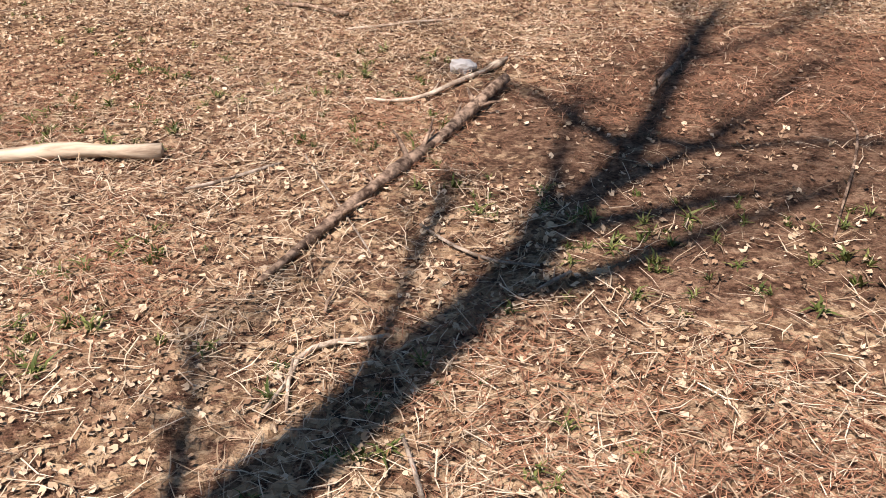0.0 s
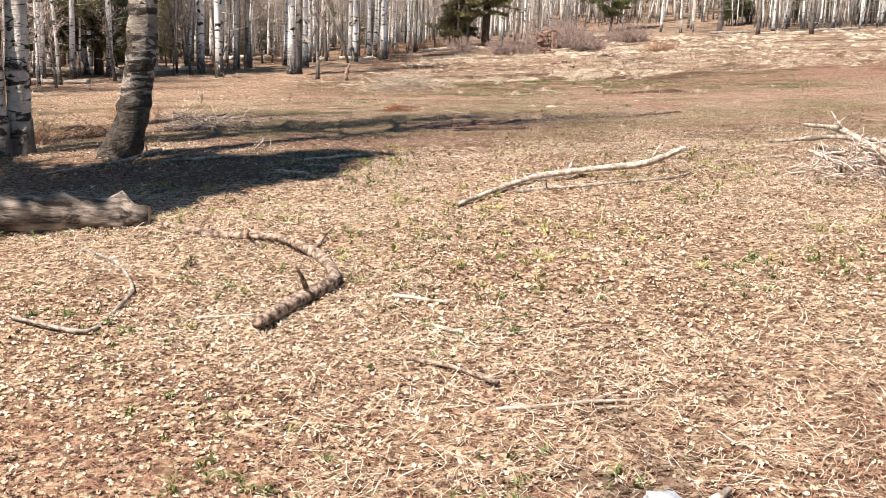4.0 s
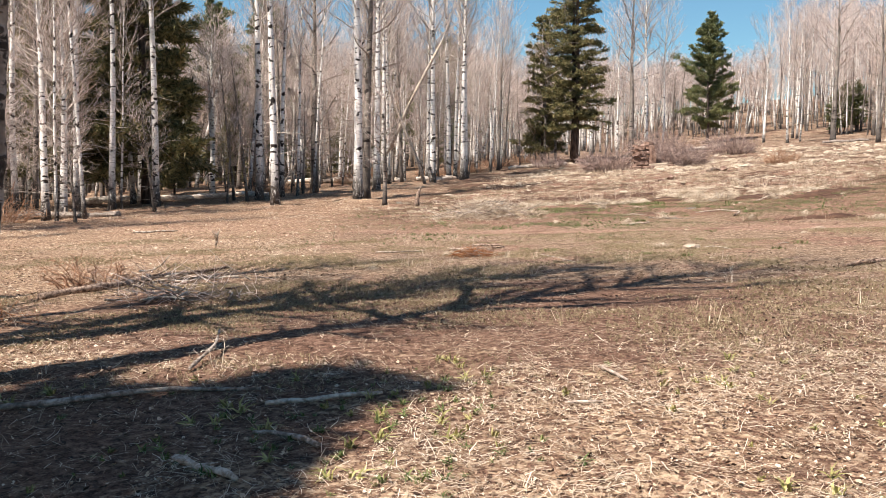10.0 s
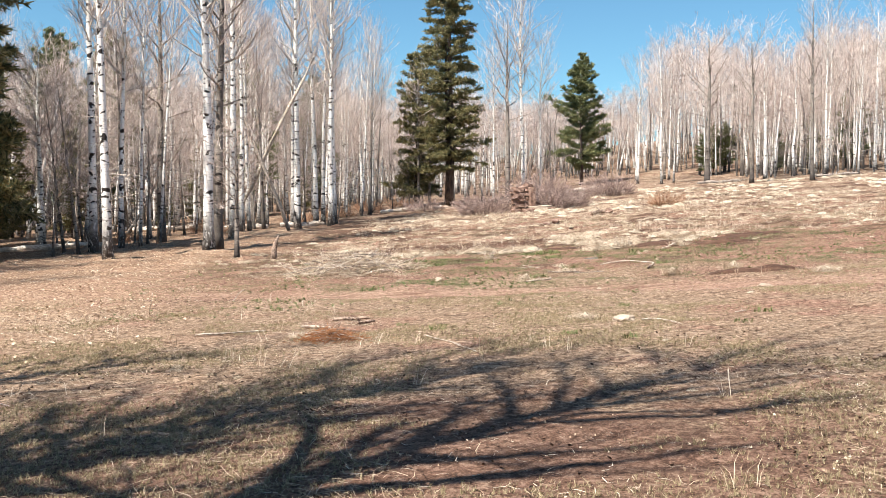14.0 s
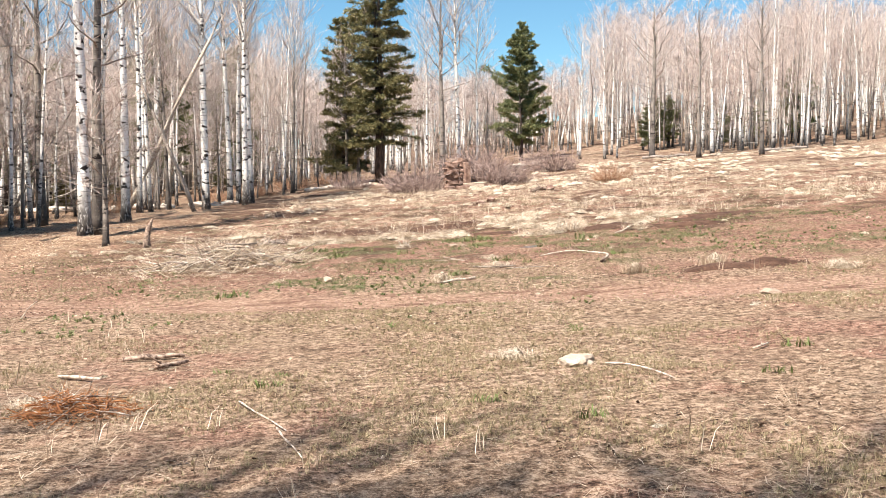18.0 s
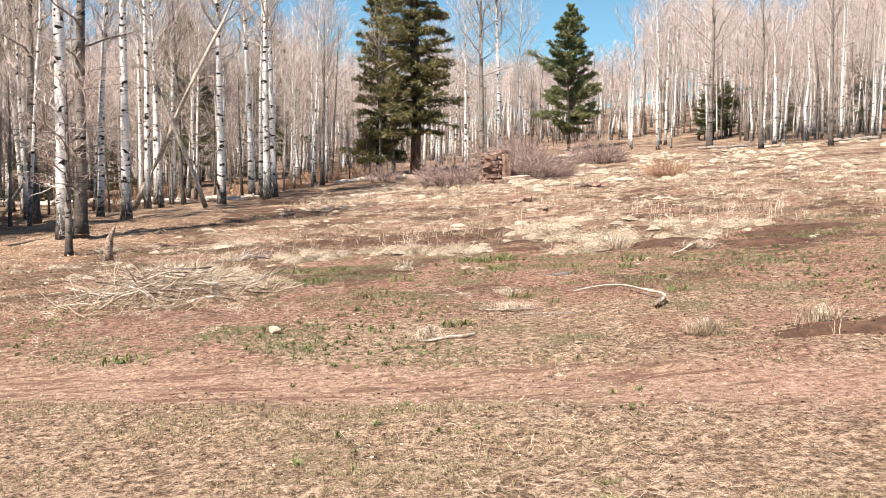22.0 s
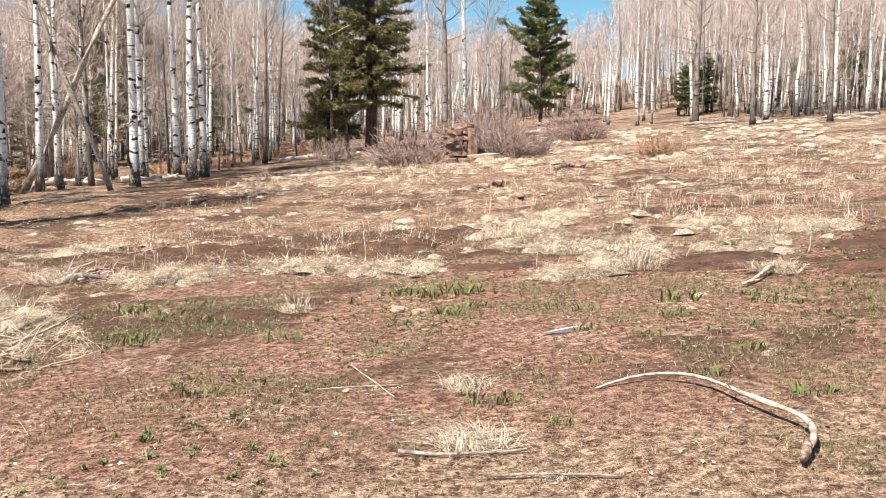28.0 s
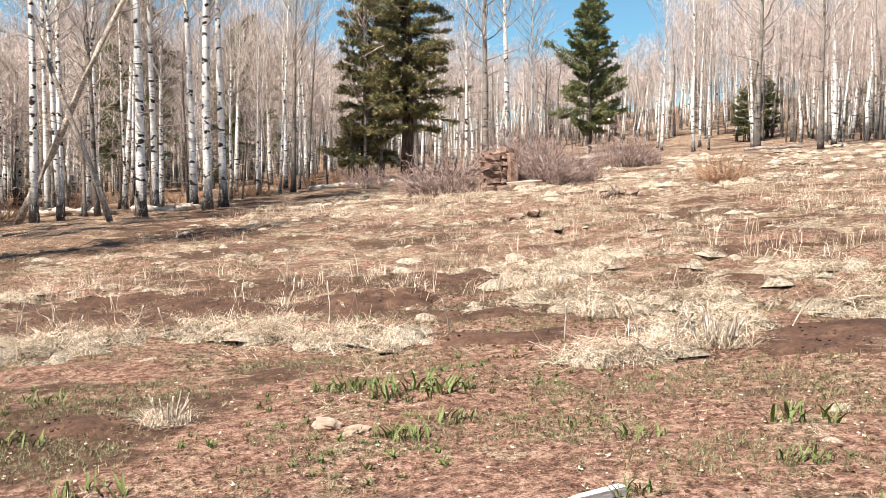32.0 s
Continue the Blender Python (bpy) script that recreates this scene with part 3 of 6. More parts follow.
    # a few dead limbs low on the stem
    for i in range(12):
        p, r = on_axis(rng.uniform(0.12 if stout == 1 else 0.27, first))
        a = rng.uniform(0, 6.28)
        t.add(bent(p, (math.cos(a), math.sin(a), rng.uniform(-0.5, 0.5)), rng.uniform(0.4, 1.7), 5, rng, 0.28, -0.02), [0.016, 0.014, 0.012, 0.01, 0.008, 0.005], 4, False)
    tagged(part("branchwork", t.mesh("branchwork", LIMB if bark is not BARK_DARK else DEAD_GREY), root), kind="stuff")
    if fine:
        t = Tubes()
        for pts, r in fine:
            t.add(pts, [r * (1 - 0.5 * k / (len(pts) - 1)) for k in range(len(pts))], 3, False)
        tagged(part("crown", t.mesh("crown", TWIG), root, "fine pinkish bare twigs"), kind="stuff")
    return root


ASPEN_LABEL = "bare aspen with pale black-scarred bark in dry grass"
STOCK = []
for n, (h, r, l) in enumerate(((17.5, 0.2, 44), (17, 0.175, 42), (16.5, 0.15, 42), (15, 0.12, 40), (13.5, 0.09, 36), (11, 0.06, 30), (16, 0.135, 40), (16.5, 0.165, 40))):
    STOCK.append((grow_aspen(40 + n, h, r, BARK, l, 0.46 + 0.05 * (n % 3) if h > 12 else 0.3), r))
DARKS = [(grow_aspen(60 + n, h, r, BARK_DARK, 24, 0.42), r) for n, (h, r) in enumerate(((16, 0.18), (14, 0.13), (12.5, 0.09), (9, 0.06)))]
USED = set()


def plant(pool, k, x, y, wide, tall=1.0, turn=None, tip=(0, 0), label=ASPEN_LABEL, group="aspens of the grove", kind=""):
    """A tree of the stock at x, y: wide is the trunk's radius."""
    # one of the two stems of the stock that are nearest in girth
    proto, r = sorted(pool, key=lambda q: abs(q[1] - wide))[k % 2]
    turn = (x * 57.3 + y * 31.7) % 360 if turn is None else turn
    m = pose(x, y, gz(x, y) - 0.05, tip[0], tip[1], 0) @ pose(0, 0, 0, 0, 0, turn) @ Matrix.Diagonal((max(wide / r, 0.8), max(wide / r, 0.8), tall, 1))
    if proto.name not in USED:
        USED.add(proto.name)
        proto.matrix_basis = m
        tree = proto
    else:
        tree = copy_thing(proto, Matrix())
        tree.matrix_basis = m
    return tagged(tree, label, "tree", group, kind)


# trees along the meadow's edge: x, y, trunk radius, height factor, kind of bark
EDGE = [
    (-25.72, -3.9, 0.15, 1.0, 0), (-22.2, -2.5, 0.16, 1.0, 0), (-21.0, 15.2, 0.17, 1.0, 0),
    (-24.1, 9.3, 0.13, 1.0, 0), (-22.8, 11.5, 0.14, 1.0, 0), (-22.0, 13.0, 0.14, 1.0, 0), (-17.7, 19.8, 0.18, 1.05, 0),
    (-15.45, 14.3, 0.17, 1.05, 0), (-17.0, 21.3, 0.12, 1.0, 0), (-16.4, 25.9, 0.2, 1.05, 1), (-12.5, 17.6, 0.22, 1.05, 0),
]
EDGE += [
    (-12.35, 18.6, 0.2, 1.05, 1), (-13.06, 26.3, 0.19, 1.05, 0), (-10.8, 34.3, 0.19, 1.0, 0), (-10.3, 40.6, 0.17, 1.0, 0),
    (-9.95, 41.6, 0.14, 0.95, 0), (-9.15, 37.9, 0.19, 1.0, 0), (-9.2, 41.4, 0.18, 1.05, 0), (-7.2, 50.0, 0.13, 0.8, 1),
    (-13.5, 31.3, 0.14, 0.95, 0), (-14.1, 35.4, 0.13, 0.95, 0), (-3.5, 53.6, 0.12, 0.8, 1), (-2.7, 53.7, 0.11, 0.8, 1),
    (23.0, 54.5, 0.17, 0.85, 1), (26.6, 51.5, 0.16, 0.85, 1), (20.8, 58.9, 0.24, 0.9, 1), (-10.4, 11.6, 0.09, 0.35, 1),
    (2.95, 49.6, 0.2, 1.0, 1), (4.3, 51.0, 0.17, 0.95, 0), (5.7, 52.3, 0.1, 0.8, 0), (2.0, 50.6, 0.09, 0.85, 0), (6.9, 54.5, 0.08, 0.7, 1), (18.2, 72.0, 0.13, 0.75, 0),
]
for n, (x, y, r, tall, dark) in enumerate(EDGE):
    plant(DARKS if dark else STOCK, n, x, y, r, tall, tip=((n * 7 % 5 - 2) * 0.5, (n * 5 % 7 - 3) * 0.4))

# old stems near the log: x, y, radius, height, tilt, turn
for n, (x, y, r, h, tip, label) in enumerate((
    (-13.68, -18.56, 0.13, 14, -2.5, "slim aspen with black-ridged bark at the meadow's edge"),
    (-12.13, -18.75, 0.205, 17, -4.4, "stout aspen with black-browed white bark"),
    (-11.22, -18.30, 0.19, 17, -2.6, "stout white aspen grown together with another"),
    (-10.97, -18.05, 0.165, 16, -0.3, "dark-scarred aspen grown together with another"),
    (-12.6, -14.2, 0.135, 11.5, 0.3, "slender white aspen with black rings"),
)):
    tree = tagged(grow_aspen(300 + n, h, r, BARK_RIDGED, 28, 0.36, sides=18, stout=1.5, rings=96, rise=1.2), label, "tree", "old aspens by the log")
    tree.matrix_basis = pose(x, y, gz(x, y) - 0.05, 0, tip, 0)
# the crooked old aspen by the fallen log
old = tagged(grow_aspen(7, 15, 0.22, BARK_BANDED_SHADED, 44, 0.3, (0.024, 0.01), 0.42, 20, stout=1.6, rings=96, rise=1.2), "large crooked aspen with dark banded bark, deepened for shade", "tree")
old.matrix_basis = pose(-9.03, -18.35, gz(-9.03, -18.35) - 0.05)
# the tree whose shadow crosses the litter
behind = tagged(grow_aspen(9, 15.5, 0.21, BARK_OLD, 17, 0.36, (0.0, 0.0), 0.0, 14, stout=1.4, rise=1.1, course=((0, 0, 0), (6, 0.0, 0.0), (8, -0.06, 0.07), (10.3, -0.2, 0.18), (11.6, -0.38, 0.32), (15.5, -0.85, 0.74))), "leafless aspen rising from leaf litter", "tree")
behind.matrix_basis = pose(-7.69, -34.82, gz(-7.69, -34.82) - 0.05)


def in_woods(x, y):
    """Whether a place lies in the aspen wood round the meadow."""
    edge = np.interp(y, [-60, -20, -12, 0, 8, 16, 26, 40, 50, 58], [-22, -17.5, -17, -19, -20, -18.5, -15.5, -11.5, -6, 0])
    if y < 58 and x < edge:
        return True
    if y >= 50 and x < 2 and y > 57:
        return True
    # an open lane before the lone pine
    lane = np.clip((y + 12) / 95.5, 0, 1)
    if y < 86 and abs(x + 3 - 17.5 * lane) < 1.5 + 4.6 * lane:
        return False
    return x >= 2 and y > np.interp(x, [2, 6, 8, 15, 16, 20, 26, 45, 80], [56, 60, 87, 87, 66, 63, 58, 60, 66])


def canopy(x, y):
    """Height of the wood's roof beyond the meadow: tall stands with lower gaps between them."""
    way = math.degrees(math.atan2(x + 4.95, y + 21.75))
    rise = np.interp(way, [-60, -20, -14, -9, -4, 4, 12.3, 14.2, 14.7, 15.8, 19.2, 20.0, 21.5, 22.6, 23.6, 26, 31], [10.0, 9.6, 9.0, 8.4, 8.0, 7.4, 7.5, 7.0, 10.0, 11.1, 11.0, 9.2, 9.1, 9.8, 11.0, 11.0, 10.0])
    return 1.76 + math.hypot(x + 4.95, y + 21.75) * math.tan(math.radians(rise)) - gz(x, y)


rng = random.Random(5)
taken = [(x, y) for x, y, *_ in EDGE] + [(-12.1, -18.7), (-11.1, -18.2), (-13.7, -18.5), (-12.6, -14.2), (-9.2, -18.2), (-1.1, 52.5), (16, 86)]
count = 0
while count < 190:
    x, y = rng.uniform(-48, 52), rng.uniform(-22, 86)
    if not in_woods(x, y) or min((x - a) ** 2 + (y - b) ** 2 for a, b in taken) < 1.7:
        continue
    if (x < -30 and rng.random() < 0.6) or (x < -8 and y < 21 and abs(x + 5 + 16.6 * (y + 26) / 47.8) < 2.2):
        continue
    taken.append((x, y))
    dark = rng.random() < (0.26 if x < 2 else 0.16)
    small = rng.random() < 0.35
    tall = min(1.05, max(0.5, canopy(x, y) / 16.2 * rng.uniform(0.75, 1.12))) if x < 2 and rng.random() < 0.8 else rng.uniform(0.82, 1.05) if y < 45 else min(1.25, max(0.4, canopy(x, y) / 16.2 * rng.uniform(0.78, 1.02))) if x > 2 else rng.uniform(0.58, 0.8)
    plant(DARKS if dark else STOCK, rng.randrange(6), x, y, rng.uniform(0.05, 0.09) if small else rng.uniform(0.09, 0.16),
          tall, tip=(rng.uniform(-2.5, 2.5), rng.uniform(-2.5, 2.5)))
    count += 1


# more stems close behind the western edge
count = 0
while count < 50:
    y = rng.uniform(4, 56)
    x = np.interp(y, [0, 8, 16, 26, 40, 50, 58], [-19, -20, -18.5, -15.5, -11.5, -6, 0]) - abs(rng.gauss(0, 5)) + 0.6
    if min((x - a) ** 2 + (y - b) ** 2 for a, b in taken) < 0.8 or abs(x + 5 + 16.6 * (y + 26) / 47.8) < 2.6:
        continue
    taken.append((x, y))
    dark = rng.random() < 0.22
    plant(DARKS if dark else STOCK, rng.randrange(6), x, y, rng.uniform(0.035, 0.07) if rng.random() < 0.5 else rng.uniform(0.08, 0.15),
          rng.uniform(0.6, 1.0), tip=(rng.uniform(-4, 4), rng.uniform(-4, 4)))
    count += 1


# thin dark saplings between the stems
count = 0
while count < 60:
    y = rng.uniform(-10, 60)
    x = np.interp(y, [-20, 0, 8, 16, 26, 40, 50, 58], [-17.5, -19, -20, -18.5, -15.5, -11.5, -6, 0]) - abs(rng.gauss(0, 6)) + 0.4
    if min((x - a) ** 2 + (y - b) ** 2 for a, b in taken) < 0.3 or abs(x + 5 + 16.6 * (y + 26) / 47.8) < 1.5:
        continue
    plant(DARKS[2:], rng.randrange(6), x, y, rng.uniform(0.02, 0.045), rng.uniform(0.3, 0.6), tip=(rng.uniform(-7, 7), rng.uniform(-7, 7)), label="thin dark sapling among taller aspens", group="saplings of the wood")
    count += 1


# the deeper wood: many thin stems that cannot be counted
def grove(seed, many, size):
    rng = random.Random(seed)
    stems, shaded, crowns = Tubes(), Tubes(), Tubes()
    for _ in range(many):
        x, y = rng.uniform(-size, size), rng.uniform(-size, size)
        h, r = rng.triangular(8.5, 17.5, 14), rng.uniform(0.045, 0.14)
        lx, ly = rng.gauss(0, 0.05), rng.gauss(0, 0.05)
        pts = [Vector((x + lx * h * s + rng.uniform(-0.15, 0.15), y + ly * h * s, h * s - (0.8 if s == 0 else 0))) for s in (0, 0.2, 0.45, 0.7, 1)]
        # some stems are dark-barked, with the wood's inner shade in their colour
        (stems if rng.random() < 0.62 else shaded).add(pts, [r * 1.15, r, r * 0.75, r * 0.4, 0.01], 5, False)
        for i in range(24):
            s = rng.uniform(0.42, 0.99) if i > 2 else rng.uniform(0.1, 0.45)
            p = Vector((x + lx * h * s, y + ly * h * s, h * s))
            a = rng.uniform(0, 6.28)
            ln = rng.uniform(0.6, 1.2) * (0.5 + 1.4 * math.sin(math.pi * min(1, (1 - s) / 0.9 + 0.16)))
            pts = bent(p, (math.cos(a), math.sin(a), rng.uniform(0.1, 1.3) + s * 0.6), ln * 1.15, 3, rng, 0.3, 0.08)
            crowns.add(pts, [0.022, 0.017, 0.013, 0.008], 3, False)
            for _ in range(8):
                q = pts[rng.randint(1, 3)]
                crowns.add(bent(q, (rng.uniform(-1, 1), rng.uniform(-1, 1), rng.uniform(0.0, 1.5)), rng.uniform(0.35, 0.95), 1, rng), [0.012, 0.006], 3, False)
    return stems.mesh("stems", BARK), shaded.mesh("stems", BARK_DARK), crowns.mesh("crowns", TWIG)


GROVES = [grove(80 + n, 30, 6.5) for n in range(3)]
rng = random.Random(11)
for i in range(-9, 11):
    for j in range(-3, 13):
        x, y = i * 11 + rng.uniform(-2, 2), j * 11 + rng.uniform(-2, 2)
        inner = all(in_woods(x + a, y + b) for a in (-7, 7) for b in (-7, 7))
        if not inner or (abs(x) > 75 and y < 40) or (x < -62):
            continue
        stems, shaded, crowns = GROVES[rng.randrange(3)]
        ob = tagged(new("far_woods", stems), "dense wood of thin bare aspens behind the meadow", "woods", kind="stuff")
        ob.matrix_basis = pose(x, y, gz(x, y), 0, 0, rng.randrange(4) * 90) @ Matrix.Diagonal((1, 1, max(0.42, min(1.1, canopy(x, y) / 17.5 * (1.0 if x >= 2 else rng.uniform(0.85, 1.1)))), 1))
        tagged(part("crowns", crowns, ob), kind="stuff")
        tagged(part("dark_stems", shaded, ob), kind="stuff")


# unseen groves added south and east of the meadow, to hold back skylight
RING = [(20, y) for y in (-44, -33, -22, -11, 0)] + [(31, y) for y in (-40, -28, -16, -4)] + [(x, -60) for x in (-40, -28, -16, -4, 8, 20)] + [(-34, y) for y in (-48, -36)]
for n, (x, y) in enumerate(RING):
    stems, shaded, crowns = GROVES[n % 3]
    ob = tagged(new("far_woods", stems), "unseen wood of thin bare aspens, added to block skylight", "woods", kind="stuff")
    ob.matrix_basis = pose(x, y, gz(x, y), 0, 0, n % 4 * 90)
    tagged(part("crowns", crowns, ob), kind="stuff")
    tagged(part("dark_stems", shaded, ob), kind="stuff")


def grow_conifer(name, seed, height, spread_, first, needles, material, droop=0.15, stems=1, clump=1.0, ragged=0.0, plump=False):
    """A conifer at the origin: stem, boughs and crowded sprays of needles with gaps between the whorls."""
    rng = random.Random(seed)
    nr = np.random.default_rng(seed)
    root = new(name)
    boughs = Tubes()
    sprays, ways, sizes = [], [], []
    for s_ in range(stems):
        ox, oy = (0, 0) if s_ == 0 else (rng.uniform(-0.4, 0.4), rng.uniform(-0.4, 0.4))
        hh = height * (1 if s_ == 0 else rng.uniform(0.8, 0.95))
        stem = Tubes()
        axis = [Vector((ox + 0.1 * math.sin(k * 1.3), oy + 0.1 * math.cos(k * 1.7), hh * k / 8 - (0.3 if k == 0 else 0))) for k in range(9)]
        stem.add(axis, [max(0.02, min(0.0115 * hh, 0.2) * (1.2 if k == 0 else 1) * (1 - k / 8.3)) for k in range(9)], 9)
        part("trunk", stem.mesh("trunk", CONIFER_BARK), root)
        z = first
        while z < hh * 0.99:
            f = (z - first) / (hh - first)
            reach = spread_ * (math.sin(math.pi * min(1, 0.22 + f * 0.25) ** 0.9) * (1 - f) ** 0.62 + 0.07)
            if plump:
                reach = spread_ * (0.62 + 0.38 * math.sin(math.pi * min(1, 0.15 + f * 0.8))) * (1 - f ** 3.2) ** 0.75 * (1 + 0.16 * math.sin(z * 1.7)) + 0.1
            for b in range(rng.randint(4, 6)):
                a = rng.uniform(0, 6.28)
                # thin and full sides, so that the outline is ragged
                full = 0.5 + noise.noise(Vector((math.cos(a) * 1.3 + seed, math.sin(a) * 1.3, z * 0.35)))
                ln = reach * rng.uniform(0.5, 1.1) * (0.55 + 0.75 * max(ragged, min(1.0, full + 0.15)))
                pts = bent((ox, oy, z + rng.uniform(-0.15, 0.15) * (4 if plump else 1)), (math.cos(a), math.sin(a), 0.25 * f + 0.1 - droop + (rng.uniform(-0.2, 0.35) if plump else 0)), ln, 4, rng, 0.1, 0.03)
                boughs.add(pts, [0.03, 0.022, 0.016, 0.01, 0.006], 4, False)
                for _ in range(int(needles * (0.35 + ln / spread_))):
                    u = 1 - rng.random() ** 1.4 * 0.85
                    k = min(int(u * 4), 3)
                    p = pts[k].lerp(pts[k + 1], u * 4 - k)
                    d = (pts[4] - pts[0]).normalized()
                    side = Vector((rng.uniform(-1, 1), rng.uniform(-1, 1), rng.uniform(-0.5, 0.6)))
                    w = (d * 0.8 + side * 0.75).normalized()
                    sprays.append(p + side * 0.12 * ln * rng.random()), ways.append(w), sizes.append(clump * rng.uniform(0.22, 0.46))
            z += hh * 0.026 * rng.uniform(0.8, 1.3)
    tagged(part("boughwork", boughs.mesh("boughwork", CONIFER_BARK), root), kind="stuff")
    # each spray is a short brush of pointed blades
    P, W, S = np.array([tuple(p) for p in sprays]), np.array([tuple(w) for w in ways]), np.array(sizes)
    blades = 13
    n = len(P)
    at = np.repeat(P, blades, 0) + np.repeat(W * S[:, None], blades, 0) * nr.uniform(-0.15, 0.7, (n * blades, 1))
    way = np.repeat(W, blades, 0) * 0.75 + nr.normal(0, 0.55, (n * blades, 3))
    way /= np.linalg.norm(way, axis=1, keepdims=True)
    across = np.cross(way, nr.normal(0, 1, (n * blades, 3)))
    across /= np.linalg.norm(across, axis=1, keepdims=True) + 1e-9
    ln = np.repeat(S, blades)[:, None] * nr.uniform(0.4, 0.8, (n * blades, 1))
    wd = ln * 0.13
    v = np.stack([at - across * wd, at + across * wd, at + way * ln], 1).reshape(-1, 3)
    part("foliage", array_mesh("needles", v, np.arange(len(v)).reshape(-1, 3), material), root)
    return root


def set_tree(tree, x, y, label, turn=0.0, size=1.0):
    tree.matrix_basis = pose(x, y, gz(x, y) - 0.05, 0, 0, turn) @ Matrix.Scale(size, 4)
    return tagged(tree, label, "tree")


spruce = grow_conifer("spruce_tree", 21, 30, 3.0, 3.0, 58, SPRUCE, 0.2, 3, 0.75, 0.45)
set_tree(spruce, -1.1, 52.6, "tall dark spruce with several stems beside the ruin")
for n, (x, z, d) in enumerate(((-2.9, 7.5, -1), (-2.2, 9.5, -1), (0.6, 8.2, 1), (-2.6, 5.0, -1), (0.9, 11.0, 1))):
    dead = Tubes()
    dead.add(bent((x + 1.1 - d * 1.2, -0.6, z), (d, -0.5, 0.1), 2.4, 6, random.Random(n), 0.25, -0.12), [0.05, 0.045, 0.04, 0.03, 0.02, 0.015, 0.01], 6)
    part("dead_limb", dead.mesh("dead_limb", DEAD), spruce, "bare bleached dead limb")
pine = grow_conifer("pine_tree", 22, 13.9, 2.75, 1.9, 92, PINE, 0.06, 1, 0.85, 0.72, True)
set_tree(pine, 14.8, 83.5, "rounded green pine standing alone at the wood's edge")
dark_spruce = grow_conifer("spruce_tree", 23, 17, 3.4, 1.6, 44, SPRUCE, 0.2, 1, 1.25)
set_tree(dark_spruce, -22.4, 17.4, "dark spruce with drooping boughs among aspens", 0, 1.12)
set_tree(copy_thing(dark_spruce, Matrix()), -24.8, 22.8, "dark spruce behind another of its kind", 60, 0.95)
set_tree(copy_thing(dark_spruce, Matrix()), -25.4, 15.6, "dark spruce with a thick trunk among aspens", 120, 1.1)
shade_pine = grow_conifer("pine_tree", 27, 13.2, 2.5, 5.0, 34, PINE, 0.0, 1, 1.4, 0.25)
set_tree(shade_pine, -12.5, -24.15, "pine with a high dense crown shading the grass")
# two more pines out of view, added to shape the shade on the grass
set_tree(copy_thing(shade_pine, Matrix()), -17.2, -25.0, "unseen pine with a high dense crown behind another", 130, 1.05)
thin_pine = grow_conifer("pine_tree", 28, 12.6, 1.9, 5.0, 15, PINE, 0.0, 1, 1.2, 0.15)
set_tree(thin_pine, -13.5, -26.4, "unseen slender pine with a sparse crown")
set_tree(copy_thing(dark_spruce, Matrix()), -3.7, 54.8, "sparse yellowish spruce beside a taller one", 200, 0.72)
set_tree(copy_thing(pine, Matrix()), 41.0, 75.0, "green pine behind thin aspens", 40, 0.62)
for n, (x, y, size) in enumerate(((29.6, 84.0, 0.4), (28.2, 82.5, 0.34), (31.8, 86.5, 0.4), (34.5, 78.0, 0.32), (38.5, 80.0, 0.4))):
    set_tree(copy_thing(pine, Matrix()), x, y, "small dark pine between aspen stems", n * 67, size)
for n, (x, y, size) in enumerate(((-16.9, 55.0, 0.86), (-11.9, 62.0, 0.76), (-13.4, 75.0, 0.9), (-24.5, 46.0, 0.95), (-31.0, 53.0, 1.05), (-20.5, 64.0, 0.8))):
    set_tree(copy_thing(pine, Matrix()), x, y, "dark pine crown above the aspens", n * 81, size)
for n, (x, y, size) in enumerate(((-12.8, 57.0, 0.28), (-19.0, 47.0, 0.32), (-23.0, 33.0, 0.36), (-20.0, 41.5, 0.22), (-27.5, 36.0, 0.4), (-28.0, 10.0, 0.45), (-30.0, -2.0, 0.5), (-24.8, 27.5, 0.3))):
    set_tree(copy_thing(dark_spruce, Matrix()), x, y, "young dark spruce in the shade of aspens", n * 77, size)
set_tree(copy_thing(pine, Matrix()), -29.0, 30.0, "dark pine crown above the aspens", 90, 0.85)
set_tree(copy_thing(spruce, Matrix()), -38.0, 40.0, "dark spruce deep in the wood", 90, 0.8)


# ---- litter, straw, grass ----
def leaf_shape(seed):
    """A small curled leaf with an uneven rim."""
    r = random.Random(seed)
    v = [(0, 0, r.uniform(-0.08, 0.1))]
    for k in range(6):
        a, q = k * 1.047 + r.uniform(-0.3, 0.3), r.uniform(0.32, 0.58)
        v.append((q * math.cos(a) * 1.15, q * math.sin(a) * 0.8, r.uniform(0.0, 0.28)))
    return v, [(0, 1, 2), (0, 2, 3), (0, 3, 4), (0, 4, 5), (0, 5, 6)]


LEAF_SHAPES = [leaf_shape(n) for n in range(6)]
STRAW_SHAPES = [
    ([(-0.5, -0.012, 0), (-0.5, 0.012, 0), (0, 0.04, 0.03), (0, 0.016, 0.03), (0.5, 0, 0.0)], [(0, 3, 1), (1, 3, 2), (3, 4, 2)]),
    ([(-0.5, -0.014, 0.02), (-0.5, 0.014, 0.02), (0.05, -0.05, 0.0), (0.05, -0.08, 0.0), (0.5, 0.06, 0.05)], [(0, 3, 1), (1, 3, 2), (3, 4, 2)]),
]


BROAD_STRAW = [([(x, y * 1.6, z * 1.6) for x, y, z in v], f) for v, f in STRAW_SHAPES]


